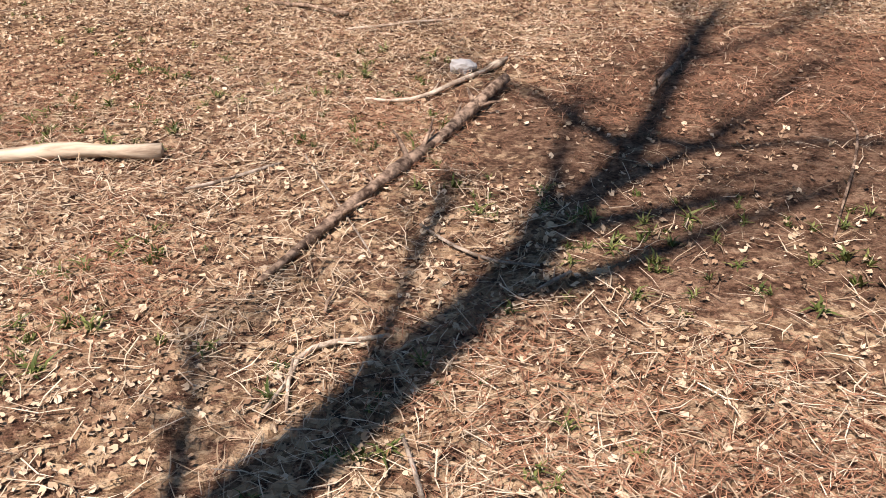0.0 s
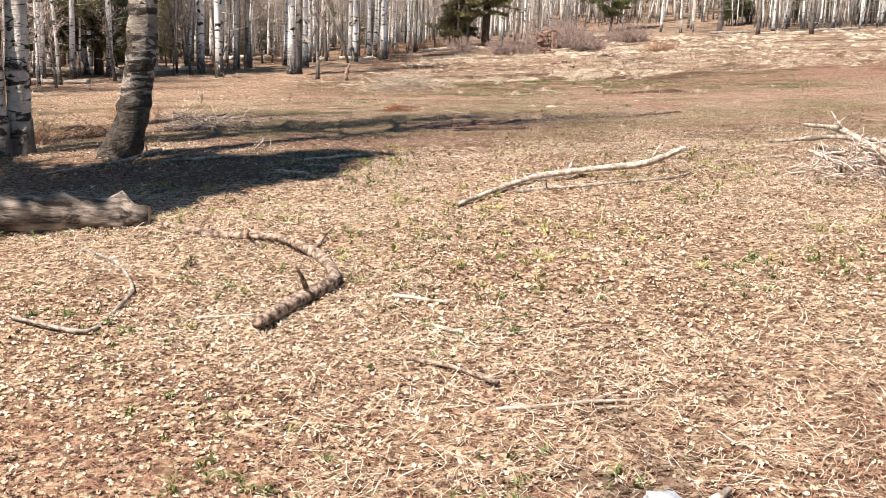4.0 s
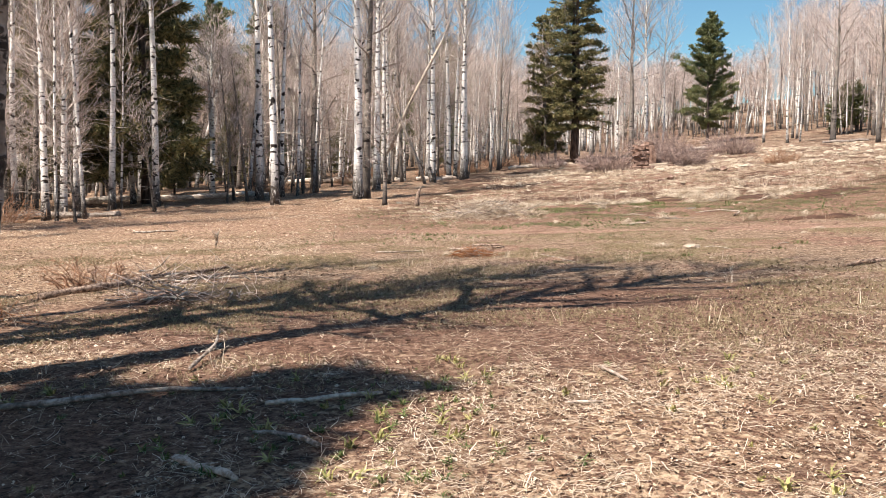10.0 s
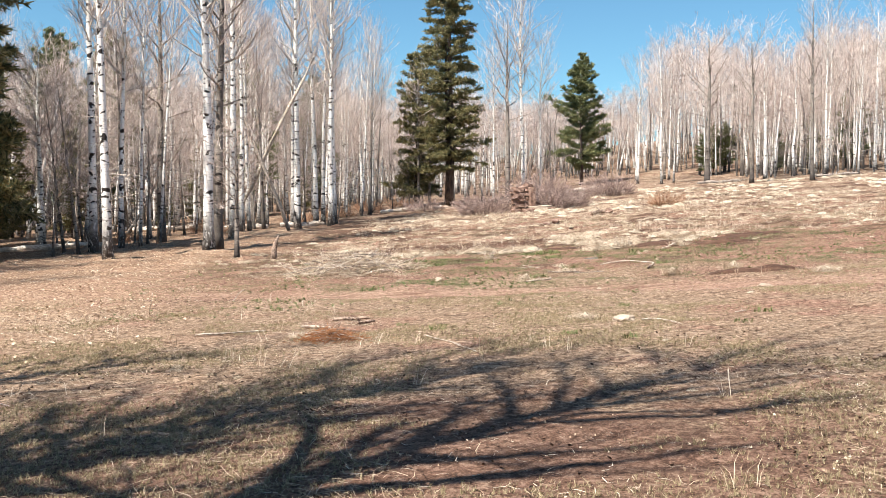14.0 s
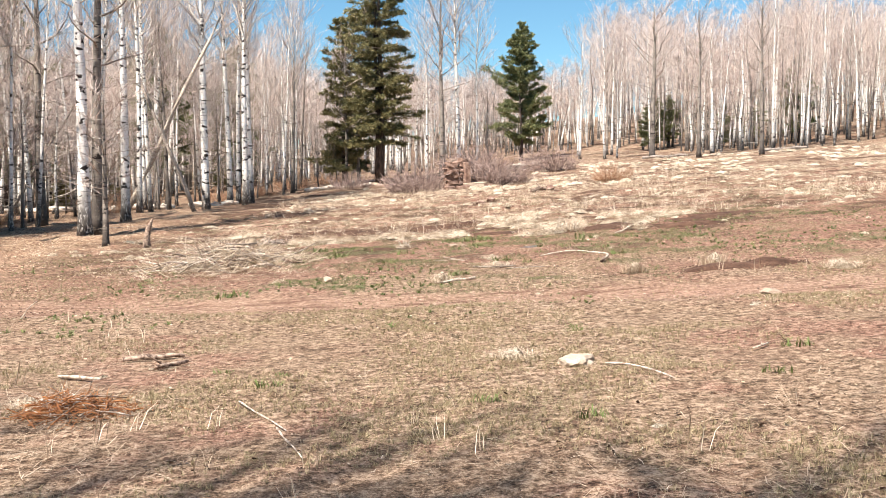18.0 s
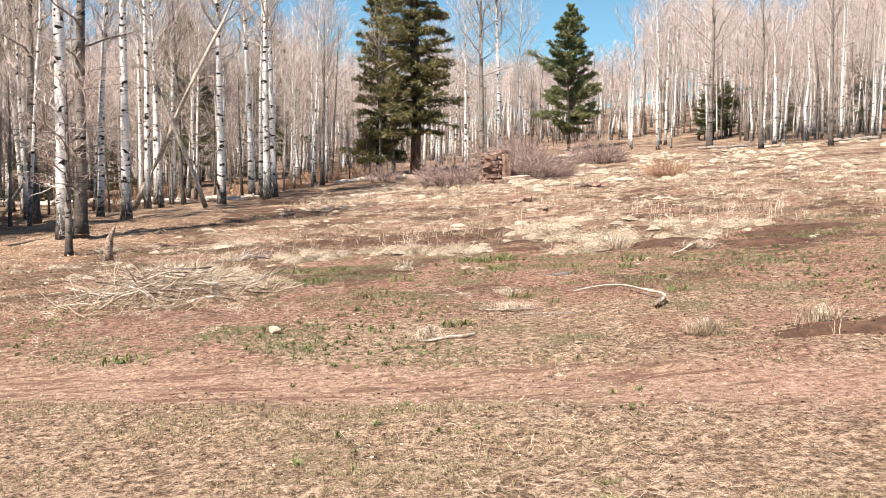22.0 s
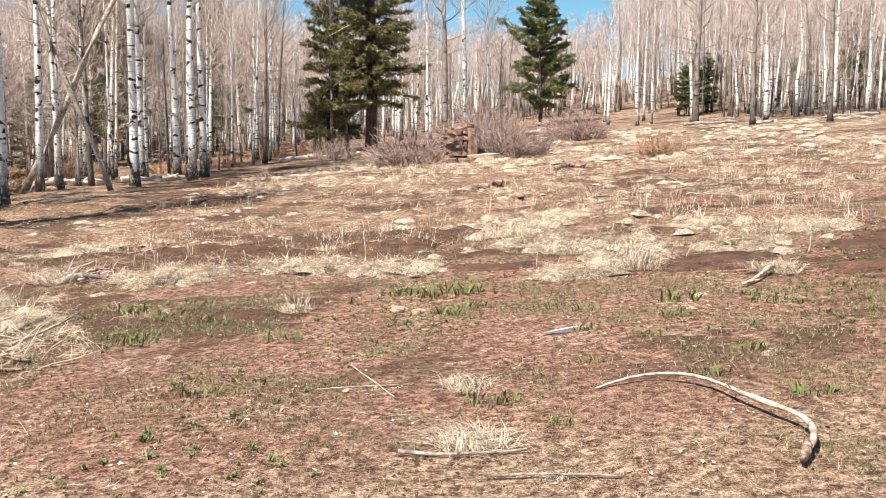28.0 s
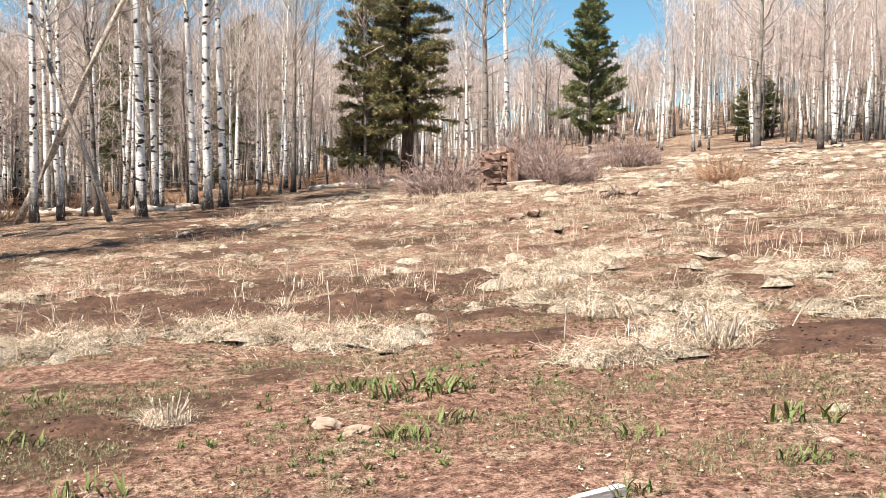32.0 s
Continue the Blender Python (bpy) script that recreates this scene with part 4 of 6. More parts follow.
def tuft(seed, blades, height, lean, width, low=0.4, base=0.2):
    """One bunch of bent blades."""
    r = random.Random(seed)
    v, t = [], []
    for _ in range(blades):
        a, b = r.uniform(0, 6.28), r.uniform(0, 6.28)
        x, y = base * math.sqrt(r.random()) * math.cos(b), base * math.sqrt(r.random()) * math.sin(b)
        h, out = height * r.uniform(low, 1), lean * r.uniform(0.3, 1.2)
        c, s, w, n = math.cos(a), math.sin(a), width, len(v)
        for f, k in ((0.0, 1.0), (0.55, 0.8)):
            px, py, pz = x + c * out * f * f, y + s * out * f * f, h * f * (1.25 - 0.25 * f)
            v += [(px - s * w * k, py + c * w * k, pz), (px + s * w * k, py - c * w * k, pz)]
        v.append((x + c * out, y + s * out, max(h * (1 - 0.35 * out), 0.02)))
        t += [(n, n + 1, n + 3), (n, n + 3, n + 2), (n + 2, n + 3, n + 4)]
    return v, t


THATCH = [tuft(n, 27, 0.14, 0.7, 0.006, 0.08, 0.5) for n in range(5)]
UPRIGHT = [tuft(10 + n, 6, 0.8, 0.6, 0.007) for n in range(4)]


def short_blades(seed, blades):
    """A few short pointed blades, leaning all ways."""
    r = random.Random(seed)
    v, t = [], []
    for k in range(blades):
        a, b, q = r.uniform(0, 6.28), r.uniform(0, 6.28), 0.22 * math.sqrt(r.random())
        x, y, out, w = q * math.cos(b), q * math.sin(b), r.uniform(0.15, 0.7), 0.045
        c, s = math.cos(a), math.sin(a)
        v += [(x - s * w, y + c * w, 0), (x + s * w, y - c * w, 0), (x + c * out, y + s * out, r.uniform(0.35, 0.85))]
        t.append((3 * k, 3 * k + 1, 3 * k + 2))
    return v, t


BLADES = [short_blades(20 + n, 6) for n in range(5)]
ROSETTE = [tuft(30 + n, 11, 0.7, 0.8, 0.06) for n in range(3)]
nr = np.random.default_rng(3)


def sprinkle(name, label, category, shapes, many, box, sizes, material, tilt, lift=0.01, patch=0.0, freq=0.8, seed=1, keep=None):
    """many pieces over the box (x0, x1, y0, y1), thinned to patches."""
    xs, ys = nr.uniform(box[0], box[1], many * 4), nr.uniform(box[2], box[3], many * 4)
    ok = value_noise(xs * freq, ys * freq, seed) * 0.65 + value_noise(xs * freq * 3, ys * freq * 3, seed + 1) * 0.35 > nr.uniform(patch, patch + 0.25, many * 4)
    # thin out towards the rim, so that no edge shows
    rim = np.minimum(np.minimum(xs - box[0], box[1] - xs), np.minimum(ys - box[2], box[3] - ys))
    ok &= rim > nr.uniform(0, 2.5, many * 4)
    if keep is not None:
        ok &= keep(xs, ys)
    xs, ys = xs[ok][:many], ys[ok][:many]
    me = scatter(name, shapes, xs, ys, nr.uniform(*sizes, len(xs)), material, nr, tilt, lift)
    tagged(new(name, me), label, category, kind="stuff")


def off_track(xs, ys):
    return (np.abs(ys + 0.28 * (xs + 2.2) + 3.35) > 0.75) | (nr.random(len(xs)) < 0.12)


def off_bare(xs, ys):
    """Few pieces lie on trodden soil north of the litter and on painted shade."""
    gap = np.minimum(np.hypot((xs + 4.9) / 3.1, (ys + 15.7) / 2.8), np.minimum(np.hypot((xs + 8.6) / 3.4, (ys + 19.4) / 1.9), np.hypot((xs + 2.3) / 1.9, (ys + 30.2) / 1.9))) + 0.55 * (value_noise(xs * 1.3, ys * 1.3, 61) - 0.5) + 0.5 * (value_noise(xs * 4, ys * 4, 62) - 0.5)
    return (gap > 1) | (nr.random(len(xs)) < 0.22)


def leafy_zone(xs, ys):
    """Leaves thin out northward, where straw takes over."""
    return off_bare(xs, ys) & (nr.random(len(xs)) < np.clip((-20.5 - ys) / 5, 0.25, 1))


sprinkle("leaf_litter", "pale dry aspen leaves lying on the ground", "leaves", LEAF_SHAPES, 112000, (-10.5, 3, -37, -16), (0.012, 0.038), LEAF, 0.5, 0.01, 0.14, keep=leafy_zone)
sprinkle("leaf_litter", "pale dry aspen leaves lying on the ground", "leaves", LEAF_SHAPES, 26000, (-17, 8, -24, -13), (0.01, 0.025), LEAF, 0.5, 0.012, 0.48, 1.1, keep=off_bare)
sprinkle("leaf_litter", "scattered dry leaves on turf and soil", "leaves", LEAF_SHAPES, 3600, (-13, 9, -11, 14), (0.016, 0.036), LEAF, 0.3, 0.01, 0.36, keep=off_track)
sprinkle("leaf_litter", "dry leaves on the forest floor", "leaves", LEAF_SHAPES, 16000, (-30, -8, -24, 30), (0.03, 0.07), LEAF, 0.3, 0.015, 0.36)
sprinkle("straw_litter", "flattened dry straw among the leaves", "straw", STRAW_SHAPES, 105000, (-10.5, 3, -37, -16), (0.05, 0.17), STRAW, 0.2, 0.02, 0.26, 0.7, 5, off_bare)
sprinkle("straw_litter", "flattened dry straw on thin turf", "straw", STRAW_SHAPES, 38000, (-16, 9, -21, -3), (0.05, 0.17), STRAW_DULL, 0.2, 0.018, 0.42, 0.5, 6, off_track)
sprinkle("straw_litter", "flattened dry straw over red soil", "straw", STRAW_SHAPES, 7500, (-13, 11, -5, 17), (0.04, 0.13), STRAW_DULL, 0.2, 0.018, 0.44, 0.7, 7, off_track)
sprinkle("straw_litter", "pale broken straw strewn over the meadow", "straw", BROAD_STRAW, 30000, (-15, 9, -25, -10), (0.03, 0.12), STRAW, 0.16, 0.018, 0.40, 0.8, 31, off_bare)
sprinkle("dark_litter", "dark rotten leaf flakes on the meadow", "leaves", LEAF_SHAPES, 16000, (-15, 9, -35, -9), (0.015, 0.045), DARK_LEAF, 0.35, 0.014, 0.36, 0.9, 33, off_track)
sprinkle("needle_litter", "reddish fallen pine needles", "needles", STRAW_SHAPES, 70000, (-9, 3, -37, -27), (0.06, 0.13), NEEDLE, 0.15, 0.024, 0.38, 0.55, 8)
sprinkle("turf", "short yellowish green turf of the meadow", "grass", BLADES, 90000, (-16, 8, -19, -2), (0.018, 0.06), PALE_GREEN, 0.3, 0.0, 0.43, 0.7, 9, off_track)
sprinkle("turf", "short yellowish green turf beyond the track", "grass", BLADES, 22000, (-12, 10, -3, 13), (0.02, 0.06), PALE_GREEN, 0.2, 0.0, 0.4, 0.6, 10)
sprinkle("green_shoots", "small green shoots in the leaf litter", "grass", ROSETTE, 1500, (-9, 1, -35, -18), (0.04, 0.10), GREEN, 0.25, 0.0, 0.45, 0.9, 11)
sprinkle("green_shoots", "yellowish young shoots in flattened straw", "grass", ROSETTE, 420, (-10, 1, -26.5, -17), (0.06, 0.14), SPROUT, 0.3, 0.0, 0.42, 0.9, 36)
sprinkle("green_shoots", "small green shoots on bare soil", "grass", ROSETTE, 2300, (-11, 9, -6, 9), (0.03, 0.10), GREEN, 0.25, 0.0, 0.48, 0.7, 12, off_track)
sprinkle("dry_grass", "pale matted tussocks of last year's grass", "grass", THATCH, 3600, (-12, 30, 7, 54), (0.2, 0.5), STRAW, 0.15, 0.0, 0.46, 0.55, 13, lambda x, y: x > np.interp(y, [10, 26, 40], [-9.5, -7.5, -6]))
sprinkle("dry_grass", "pale matted tussocks at the foot of the slope", "grass", THATCH, 2000, (-11, 12, 5, 24), (0.12, 0.32), STRAW, 0.15, 0.0, 0.51, 0.7, 14)
sprinkle("dry_grass", "pale grass tussocks under the aspens", "grass", THATCH, 900, (-34, -9, -16, 50), (0.25, 0.6), STRAW, 0.12, 0.0, 0.4, 0.5, 15)
sprinkle("dry_grass", "pale grass of the far slope", "grass", THATCH, 1000, (8, 60, 25, 72), (0.4, 0.9), STRAW, 0.12, 0.0, 0.4, 0.3, 16)
sprinkle("dry_stalks", "thin upright stalks of dead grass", "grass", UPRIGHT, 2600, (-8, 16, 7, 44), (0.2, 0.55), STRAW, 0.12, 0.0, 0.4, 0.5, 17)
sprinkle("dry_stalks", "thin upright stalks of dead grass", "grass", UPRIGHT, 230, (-14, 6, -22, 1), (0.15, 0.4), STRAW, 0.12, 0.0, 0.45, 0.5, 18, lambda x, y: np.abs(y + 0.28 * (x + 2.2) + 3.35) > 1.4)
sprinkle("fuzzy_grass", "low ragged grey-green grass patches on soil", "grass", BLADES, 62000, (-9, 9, -4, 10), (0.018, 0.055), GREY_GREEN, 0.35, 0.0, 0.5, 1.3, 23, off_track)
sprinkle("fuzzy_grass", "low ragged grey-green grass on the slope", "grass", BLADES, 16000, (-10, 14, 7, 26), (0.03, 0.07), GREY_GREEN, 0.35, 0.0, 0.5, 0.8, 24)


def mat_shape(seed):
    """A low ragged cushion of matted grass."""
    r = random.Random(seed)
    v, long, n = [(0, 0, 0.16)], r.uniform(1.0, 1.8), 11
    for q, h in ((0.3, 0.14), (0.62, 0.085), (1.0, -0.04)):
        for k in range(n):
            a, w = 2 * math.pi * (k + r.uniform(-0.3, 0.3)) / n, q * r.uniform(0.55, 1.15) * 0.5
            v.append((math.cos(a) * w * long, math.sin(a) * w, h * r.uniform(0.4, 1.5)))
    t = [(0, 1 + k, 1 + (k + 1) % n) for k in range(n)]
    for i in (0, 1):
        for k in range(n):
            a, b = 1 + i * n + k, 1 + i * n + (k + 1) % n
            t += [(a, a + n, b), (b, a + n, b + n)]
    return v, t


MATS = [mat_shape(400 + n) for n in range(8)]


def mats(label, many, box, sizes, patch, freq, seed, blades):
    """Cushions of matted grass with loose blades over them."""
    xs, ys = nr.uniform(box[0], box[1], many * 5), nr.uniform(box[2], box[3], many * 5)
    edge = np.interp(ys, [-20, 16, 26, 40, 54], [-17, -9.5, -7.5, -6, -3])
    ok = (value_noise(xs * freq, ys * freq, seed) * 0.6 + value_noise(xs * freq * 2.7, ys * freq * 2.7, seed + 1) * 0.4 > nr.uniform(patch, patch + 0.2, many * 5)) & (xs > edge)
    xs, ys = xs[ok][:many], ys[ok][:many]
    size = nr.uniform(*sizes, len(xs)) * nr.uniform(0.6, 1.0, len(xs))
    tagged(new("grass_mat", scatter("grass_mat", MATS, xs, ys, size, MATTED, nr, 0.06, -0.01)), label, "grass", kind="stuff")
    bx, by = np.repeat(xs, blades), np.repeat(ys, blades)
    bs = np.repeat(size, blades)
    bx, by = bx + nr.normal(0, 0.3, len(bx)) * bs, by + nr.normal(0, 0.25, len(by)) * bs
    tagged(new("dry_grass", scatter("dry_grass", THATCH, bx, by, bs * nr.uniform(0.4, 1.0, len(bx)), STRAW, nr, 0.25, 0.03)), label + ", loose blades", "grass", kind="stuff")


mats("cream mats of flattened dead grass", 1500, (-12, 32, 6.5, 30), (0.12, 0.5), 0.5, 0.6, 40, 3)
mats("cream mats of flattened dead grass farther up", 1300, (-9, 45, 26, 58), (0.3, 0.9), 0.46, 0.4, 42, 2)
mats("small cream mats of dead grass on turf", 60, (-12, 8, -14, 6), (0.1, 0.28), 0.52, 0.6, 44, 3)
# thick mats at the foot of the slope
hx, hy = [], []
for x, y, w in ((0.76, 11.5, 1.0), (0.75, 9.1, 0.8), (1.76, 12.5, 1.0), (1.61, 7.04, 0.5), (1.84, 8.45, 0.7), (3.45, 10.2, 0.9), (0.74, 6.3, 0.5), (-1.62, 7.7, 0.45), (-2.4, 8.4, 0.5), (-4.27, 8.7, 0.6),
                (-4.66, 8.1, 0.5), (-6.6, 12.1, 0.8), (3.2, 7.6, 0.45), (4.6, 8.8, 0.6), (-5.6, 5.6, 0.5), (-6.6, 6.8, 0.6)):
    hx.append(x + nr.normal(0, 0.5, 26) * w), hy.append(y + nr.normal(0, 0.32, 26) * w)
hx, hy = np.concatenate(hx), np.concatenate(hy)
tagged(new("grass_mat", scatter("grass_mat", MATS, hx, hy, nr.uniform(0.16, 0.55, len(hx)), MATTED, nr, 0.1, 0.0)), "thick cream mats of dead grass on dark soil", "grass", kind="stuff")
hx, hy = np.repeat(hx, 3) + nr.normal(0, 0.1, len(hx) * 3), np.repeat(hy, 3) + nr.normal(0, 0.1, len(hx) * 3)
tagged(new("dry_grass", scatter("dry_grass", THATCH, hx, hy, nr.uniform(0.2, 0.5, len(hx)), STRAW, nr, 0.35, 0.05)), "curled cream blades on thick grass mats", "grass", kind="stuff")
# small stones and clods on the soil
CLODS = []
for n in range(3):
    r = random.Random(90 + n)
    v = [(r.uniform(-0.1, 0.1) + c * 0.5, r.uniform(-0.1, 0.1) + s * 0.5, r.uniform(0.0, 0.15)) for c, s in ((1, 0), (0.3, 0.95), (-0.8, 0.6), (-0.8, -0.6), (0.3, -0.95))]
    v += [(0.1, 0, 0.42)]
    CLODS.append((v, [(k, (k + 1) % 5, 5) for k in range(5)]))
sprinkle("pebbles", "small stones and clods of red soil", "stones", CLODS, 2200, (-11, 9, -6, 8), (0.008, 0.028), PALE_STONE, 0.15, 0.0, 0.38, 0.9, 19)
sprinkle("pebbles", "small reddish stones along the track", "stones", CLODS, 2600, (-13, 11, -7, 0), (0.012, 0.05), STONE, 0.2, 0.0, 0.3, 0.9, 28, lambda x, y: np.abs(y + 0.28 * (x + 2.2) + 3.35) < 1.2)
sprinkle("clods", "dark crumbs of loose soil", "soil", CLODS, 15000, (-11, 9, -6, 14), (0.01, 0.034), SOIL, 0.15, 0.0, 0.46, 0.5, 20)


# ---- things on the ground ----
def stick(name, label, points, r0, r1, material, seed=0, spurs=2, lift=0.015, category="branch", sides=8):
    """A fallen branch along ground points (x, y) or (x, y, height over the ground), with a few broken spurs."""
    rng = random.Random(seed * 13 + 5)
    root = new(name)
    raw = [Vector((p[0], p[1], gz(p[0], p[1]) + (p[2] if len(p) > 2 else 0) + lift)) for p in points]
    pts = []
    for a, b in zip(raw, raw[1:]):
        steps = max(2, int((b - a).length / 0.12))
        for k in range(min(steps, 24)):
            pts.append(a.lerp(b, k / min(steps, 24)))
    pts.append(raw[-1])
    n = len(pts) - 1
    # no sharp bends
    for _ in range(2):
        pts = [pts[0]] + [(pts[k - 1] + pts[k] * 2 + pts[k + 1]) / 4 for k in range(1, n)] + [pts[n]]
    wob = [rng.uniform(0, 6.28) for _ in range(3)]
    rad = []
    for k, p in enumerate(pts):
        f = k / n
        r = r0 + (r1 - r0) * f
        p.x += r * 0.45 * math.sin(f * 9 + wob[0])
        p.y += r * 0.45 * math.sin(f * 7 + wob[1])
        p.z = max(p.z, gz(p.x, p.y)) + r * 0.75 + r * 0.3 * math.sin(f * 11 + wob[2])
        knot = 0.35 if rng.random() < 0.08 else 0.0
        rad.append(r * (1 + 0.14 * math.sin(f * 23 + wob[1]) + rng.uniform(-0.1, 0.1) + knot) * (0.75 if k in (0, n) else 1))
    base = root.location = pts[0].copy()
    t = Tubes()
    t.add([p - base for p in pts], rad, sides)
    # split and weathered surface
    for i, v in enumerate(t.v):
        k = min(i // sides, n)
        out = (v - (pts[k] - base)) / rad[k]
        v += out * rad[k] * (0.28 * noise.noise(Vector((out.x * 1.6, out.y * 1.6, out.z * 1.6 + k * 0.25 + seed))) + 0.12 * noise.noise(Vector((out.x * 4, out.y * 4, out.z * 4 + k * 0.9))))
    part("stem", t.mesh("stem", material), root)
    for k in range(spurs):
        i = rng.randint(1, max(1, n - 1))
        d = (pts[min(i + 1, n)] - pts[i - 1]).normalized()
        out = Vector((rng.uniform(-1, 1), rng.uniform(-1, 1), rng.uniform(0.1, 0.6)))
        ln = min(rng.uniform(4, 11) * rad[i], 0.3)
        s = Tubes()
        s.add([p - base for p in bent(pts[i], d * 0.5 + out * 0.8, ln, 3, rng, 0.15)], [rad[i] * 0.5, rad[i] * 0.4, rad[i] * 0.3, rad[i] * 0.15], 5)
        part("spur", s.mesh("spur", material), root)
    return tagged(root, label, category)


stick("fallen_branch", "brown bark-covered branch lying on leaf litter", [(-4.94, -31.12), (-4.61, -30.63), (-4.26, -30.22), (-3.93, -29.7), (-3.6, -29.27)], 0.017, 0.036, DEAD_BROWN, 8, 8)
stick("fallen_branch", "thin pale branch beside scrap paper", [(-4.38, -29.25), (-4.15, -29.36), (-3.88, -29.2), (-3.52, -28.88)], 0.01, 0.018, DEAD, 2, 3)
stick("barkless_pole", "pale peeled pole with a split end on litter", [(-7.3, -29.6), (-6.2, -29.7), (-5.39, -29.76)], 0.043, 0.04, POLE, 3, 0)
stick("twig", "thin pale twig on leaf litter", [(-5.27, -30.23), (-5.05, -30.2), (-4.84, -30.05)], 0.008, 0.006, DEAD_GREY, 4, 1)
stick("twig", "thin grey twig curved on leaf litter", [(-4.29, -30.78), (-4.19, -31.02), (-4.06, -31.16), (-3.91, -31.22)], 0.008, 0.006, DEAD_GREY, 5, 1)
stick("twig", "pale bent twig on leaf litter", [(-4.85, -31.9), (-4.83, -31.58), (-4.7, -31.55), (-4.5, -31.54)], 0.007, 0.009, DEAD, 6, 2)
stick("twig", "short pale twig on leaf litter", [(-4.53, -32.09), (-4.50, -32.36)], 0.009, 0.008, DEAD_GREY, 7, 0)
stick("twig", "thin curved twig on leaf litter", [(-4.88, -27.13), (-4.6, -27.3), (-4.35, -27.6)], 0.012, 0.016, DEAD_BROWN, 8, 0)
stick("twig", "straight pale twig on leaf litter", [(-4.38, -27.9), (-4.0, -27.9), (-3.64, -27.9)], 0.01, 0.008, DEAD, 9, 0)
stick("twig", "thin straight grey twig on leaf litter", [(-4.73, -29.99), (-4.51, -30.96)], 0.005, 0.004, DEAD_GREY, 70, 0)
stick("twig", "forked pale twig on leaf litter", [(-4.93, -31.9), (-4.84, -31.77), (-4.82, -31.63)], 0.006, 0.005, DEAD, 71, 1)
stick("twig", "short grey twig in a shadow's edge", [(-3.96, -31.38), (-3.81, -31.3)], 0.008, 0.006, DEAD_GREY, 72, 1)
stick("twig", "wiry bent root on leaf litter", [(-4.71, -31.38), (-4.69, -31.25), (-4.58, -31.14)], 0.006, 0.005, DEAD_BROWN, 73, 2)
stick("twig", "pale stick in dense leaf litter", [(-4.75, -26.57), (-4.49, -26.8)], 0.012, 0.009, DEAD, 74, 0)
stick("twig", "dark wiry twig arched on litter", [(-2.05, -30.0), (-2.06, -30.2), (-2.4, -30.75), (-2.8, -31.3)], 0.007, 0.005, DEAD_BROWN, 10, 1)
stick("twig", "dark short stick near red needles", [(-2.9, -29.6), (-2.4, -28.9)], 0.018, 0.012, DEAD_BROWN, 11, 1)
stick("fallen_branch", "curved branch with flaking bark on litter", [(-5.82, -26.5), (-5.62, -26.0), (-5.40, -25.45), (-5.6, -24.85), (-6.06, -24.15), (-6.72, -23.86), (-7.35, -23.3)], 0.055, 0.026, DEAD_BROWN, 12, 8)
stick("fallen_branch", "thin hooked branch on leaf litter", [(-7.6, -26.04), (-6.9, -26.5), (-6.93, -25.44), (-7.3, -24.7), (-7.85, -24.15)], 0.014, 0.016, DEAD_GREY, 13, 3)
stick("twig", "pale stick half buried in litter", [(-6.3, -26.2), (-5.9, -26.1)], 0.01, 0.008, DEAD, 14, 0)
stick("twig", "short pale stick on leaf litter", [(-5.0, -25.9), (-4.6, -26.15)], 0.014, 0.012, DEAD, 15, 0)
stick("fallen_branch", "long bleached branch with a bent tip on grass", [(-4.52, -22.78), (-3.64, -21.5, 0.03), (-2.85, -21.35, 0.06), (-2.38, -21.3, 0.08), (-1.82, -21.1, 0.26)], 0.022, 0.04, DEAD, 16, 7)
stick("fallen_branch", "slim forked branch beside a bleached one", [(-3.9, -22.1), (-3.15, -22.0), (-1.95, -21.5), (-1.7, -21.1)], 0.02, 0.01, DEAD_GREY, 17, 6)
stick("twig", "thin straight stick on dry grass", [(-1.2, -20.2), (-0.2, -20.0)], 0.01, 0.008, DEAD, 18, 0)
# twigs under the crooked aspen and in the shade
stick("fallen_branch", "long grey branch in the spruce shade", [(-9.9, -19.9), (-9.03, -19.4, 0.05), (-8.7, -18.7, 0.14)], 0.014, 0.028, DEAD_GREY, 19, 3)
stick("fallen_branch", "long pale branch lying in shade", [(-8.5, -19.1), (-7.8, -18.9), (-7.4, -18.62), (-6.76, -18.6)], 0.024, 0.014, DEAD_GREY, 20, 3)
stick("fallen_branch", "straight pale stick at the shade's edge", [(-6.6, -19.0), (-5.82, -18.92)], 0.018, 0.014, DEAD, 21, 1)
stick("fallen_branch", "thin curved stick in dry grass", [(-6.48, -19.7), (-6.2, -19.8), (-6.02, -20.0)], 0.014, 0.02, DEAD_GREY, 22, 1)
stick("fallen_branch", "short thick pale branch at the shade's edge", [(-6.8, -20.2), (-6.32, -20.56)], 0.026, 0.018, DEAD, 23, 2)
stick("fallen_branch", "twisted pale stick by a shadow", [(-7.5, -18.0), (-7.45, -17.5, 0.08), (-7.54, -17.1, 0.14)], 0.018, 0.01, DEAD_GREY, 24, 4)
stick("twig", "pale stick on thin grass", [(-4.31, -18.25), (-4.15, -18.62)], 0.016, 0.012, DEAD, 25, 0)
stick("twig", "short pale stick on thin grass", [(-4.6, -19.2), (-4.35, -19.2)], 0.014, 0.012, DEAD, 26, 0)
stick("fallen_branch", "brown twisted root-like branch on the turf", [(-10.9, -13.9), (-10.4, -13.2, 0.04), (-10.2, -11.5), (-9.6, -10.4)], 0.05, 0.025, DEAD_BROWN, 27, 6)
stick("white_snag", "small forked bleached snag upright in grass", [(-11.3, -5.9), (-11.29, -5.88, 0.16), (-11.26, -5.9, 0.3)], 0.03, 0.012, DEAD, 28, 6)
stick("twig", "pale stick on green turf", [(-15.0, -1.4), (-14.2, -0.4)], 0.03, 0.02, DEAD, 29, 1)
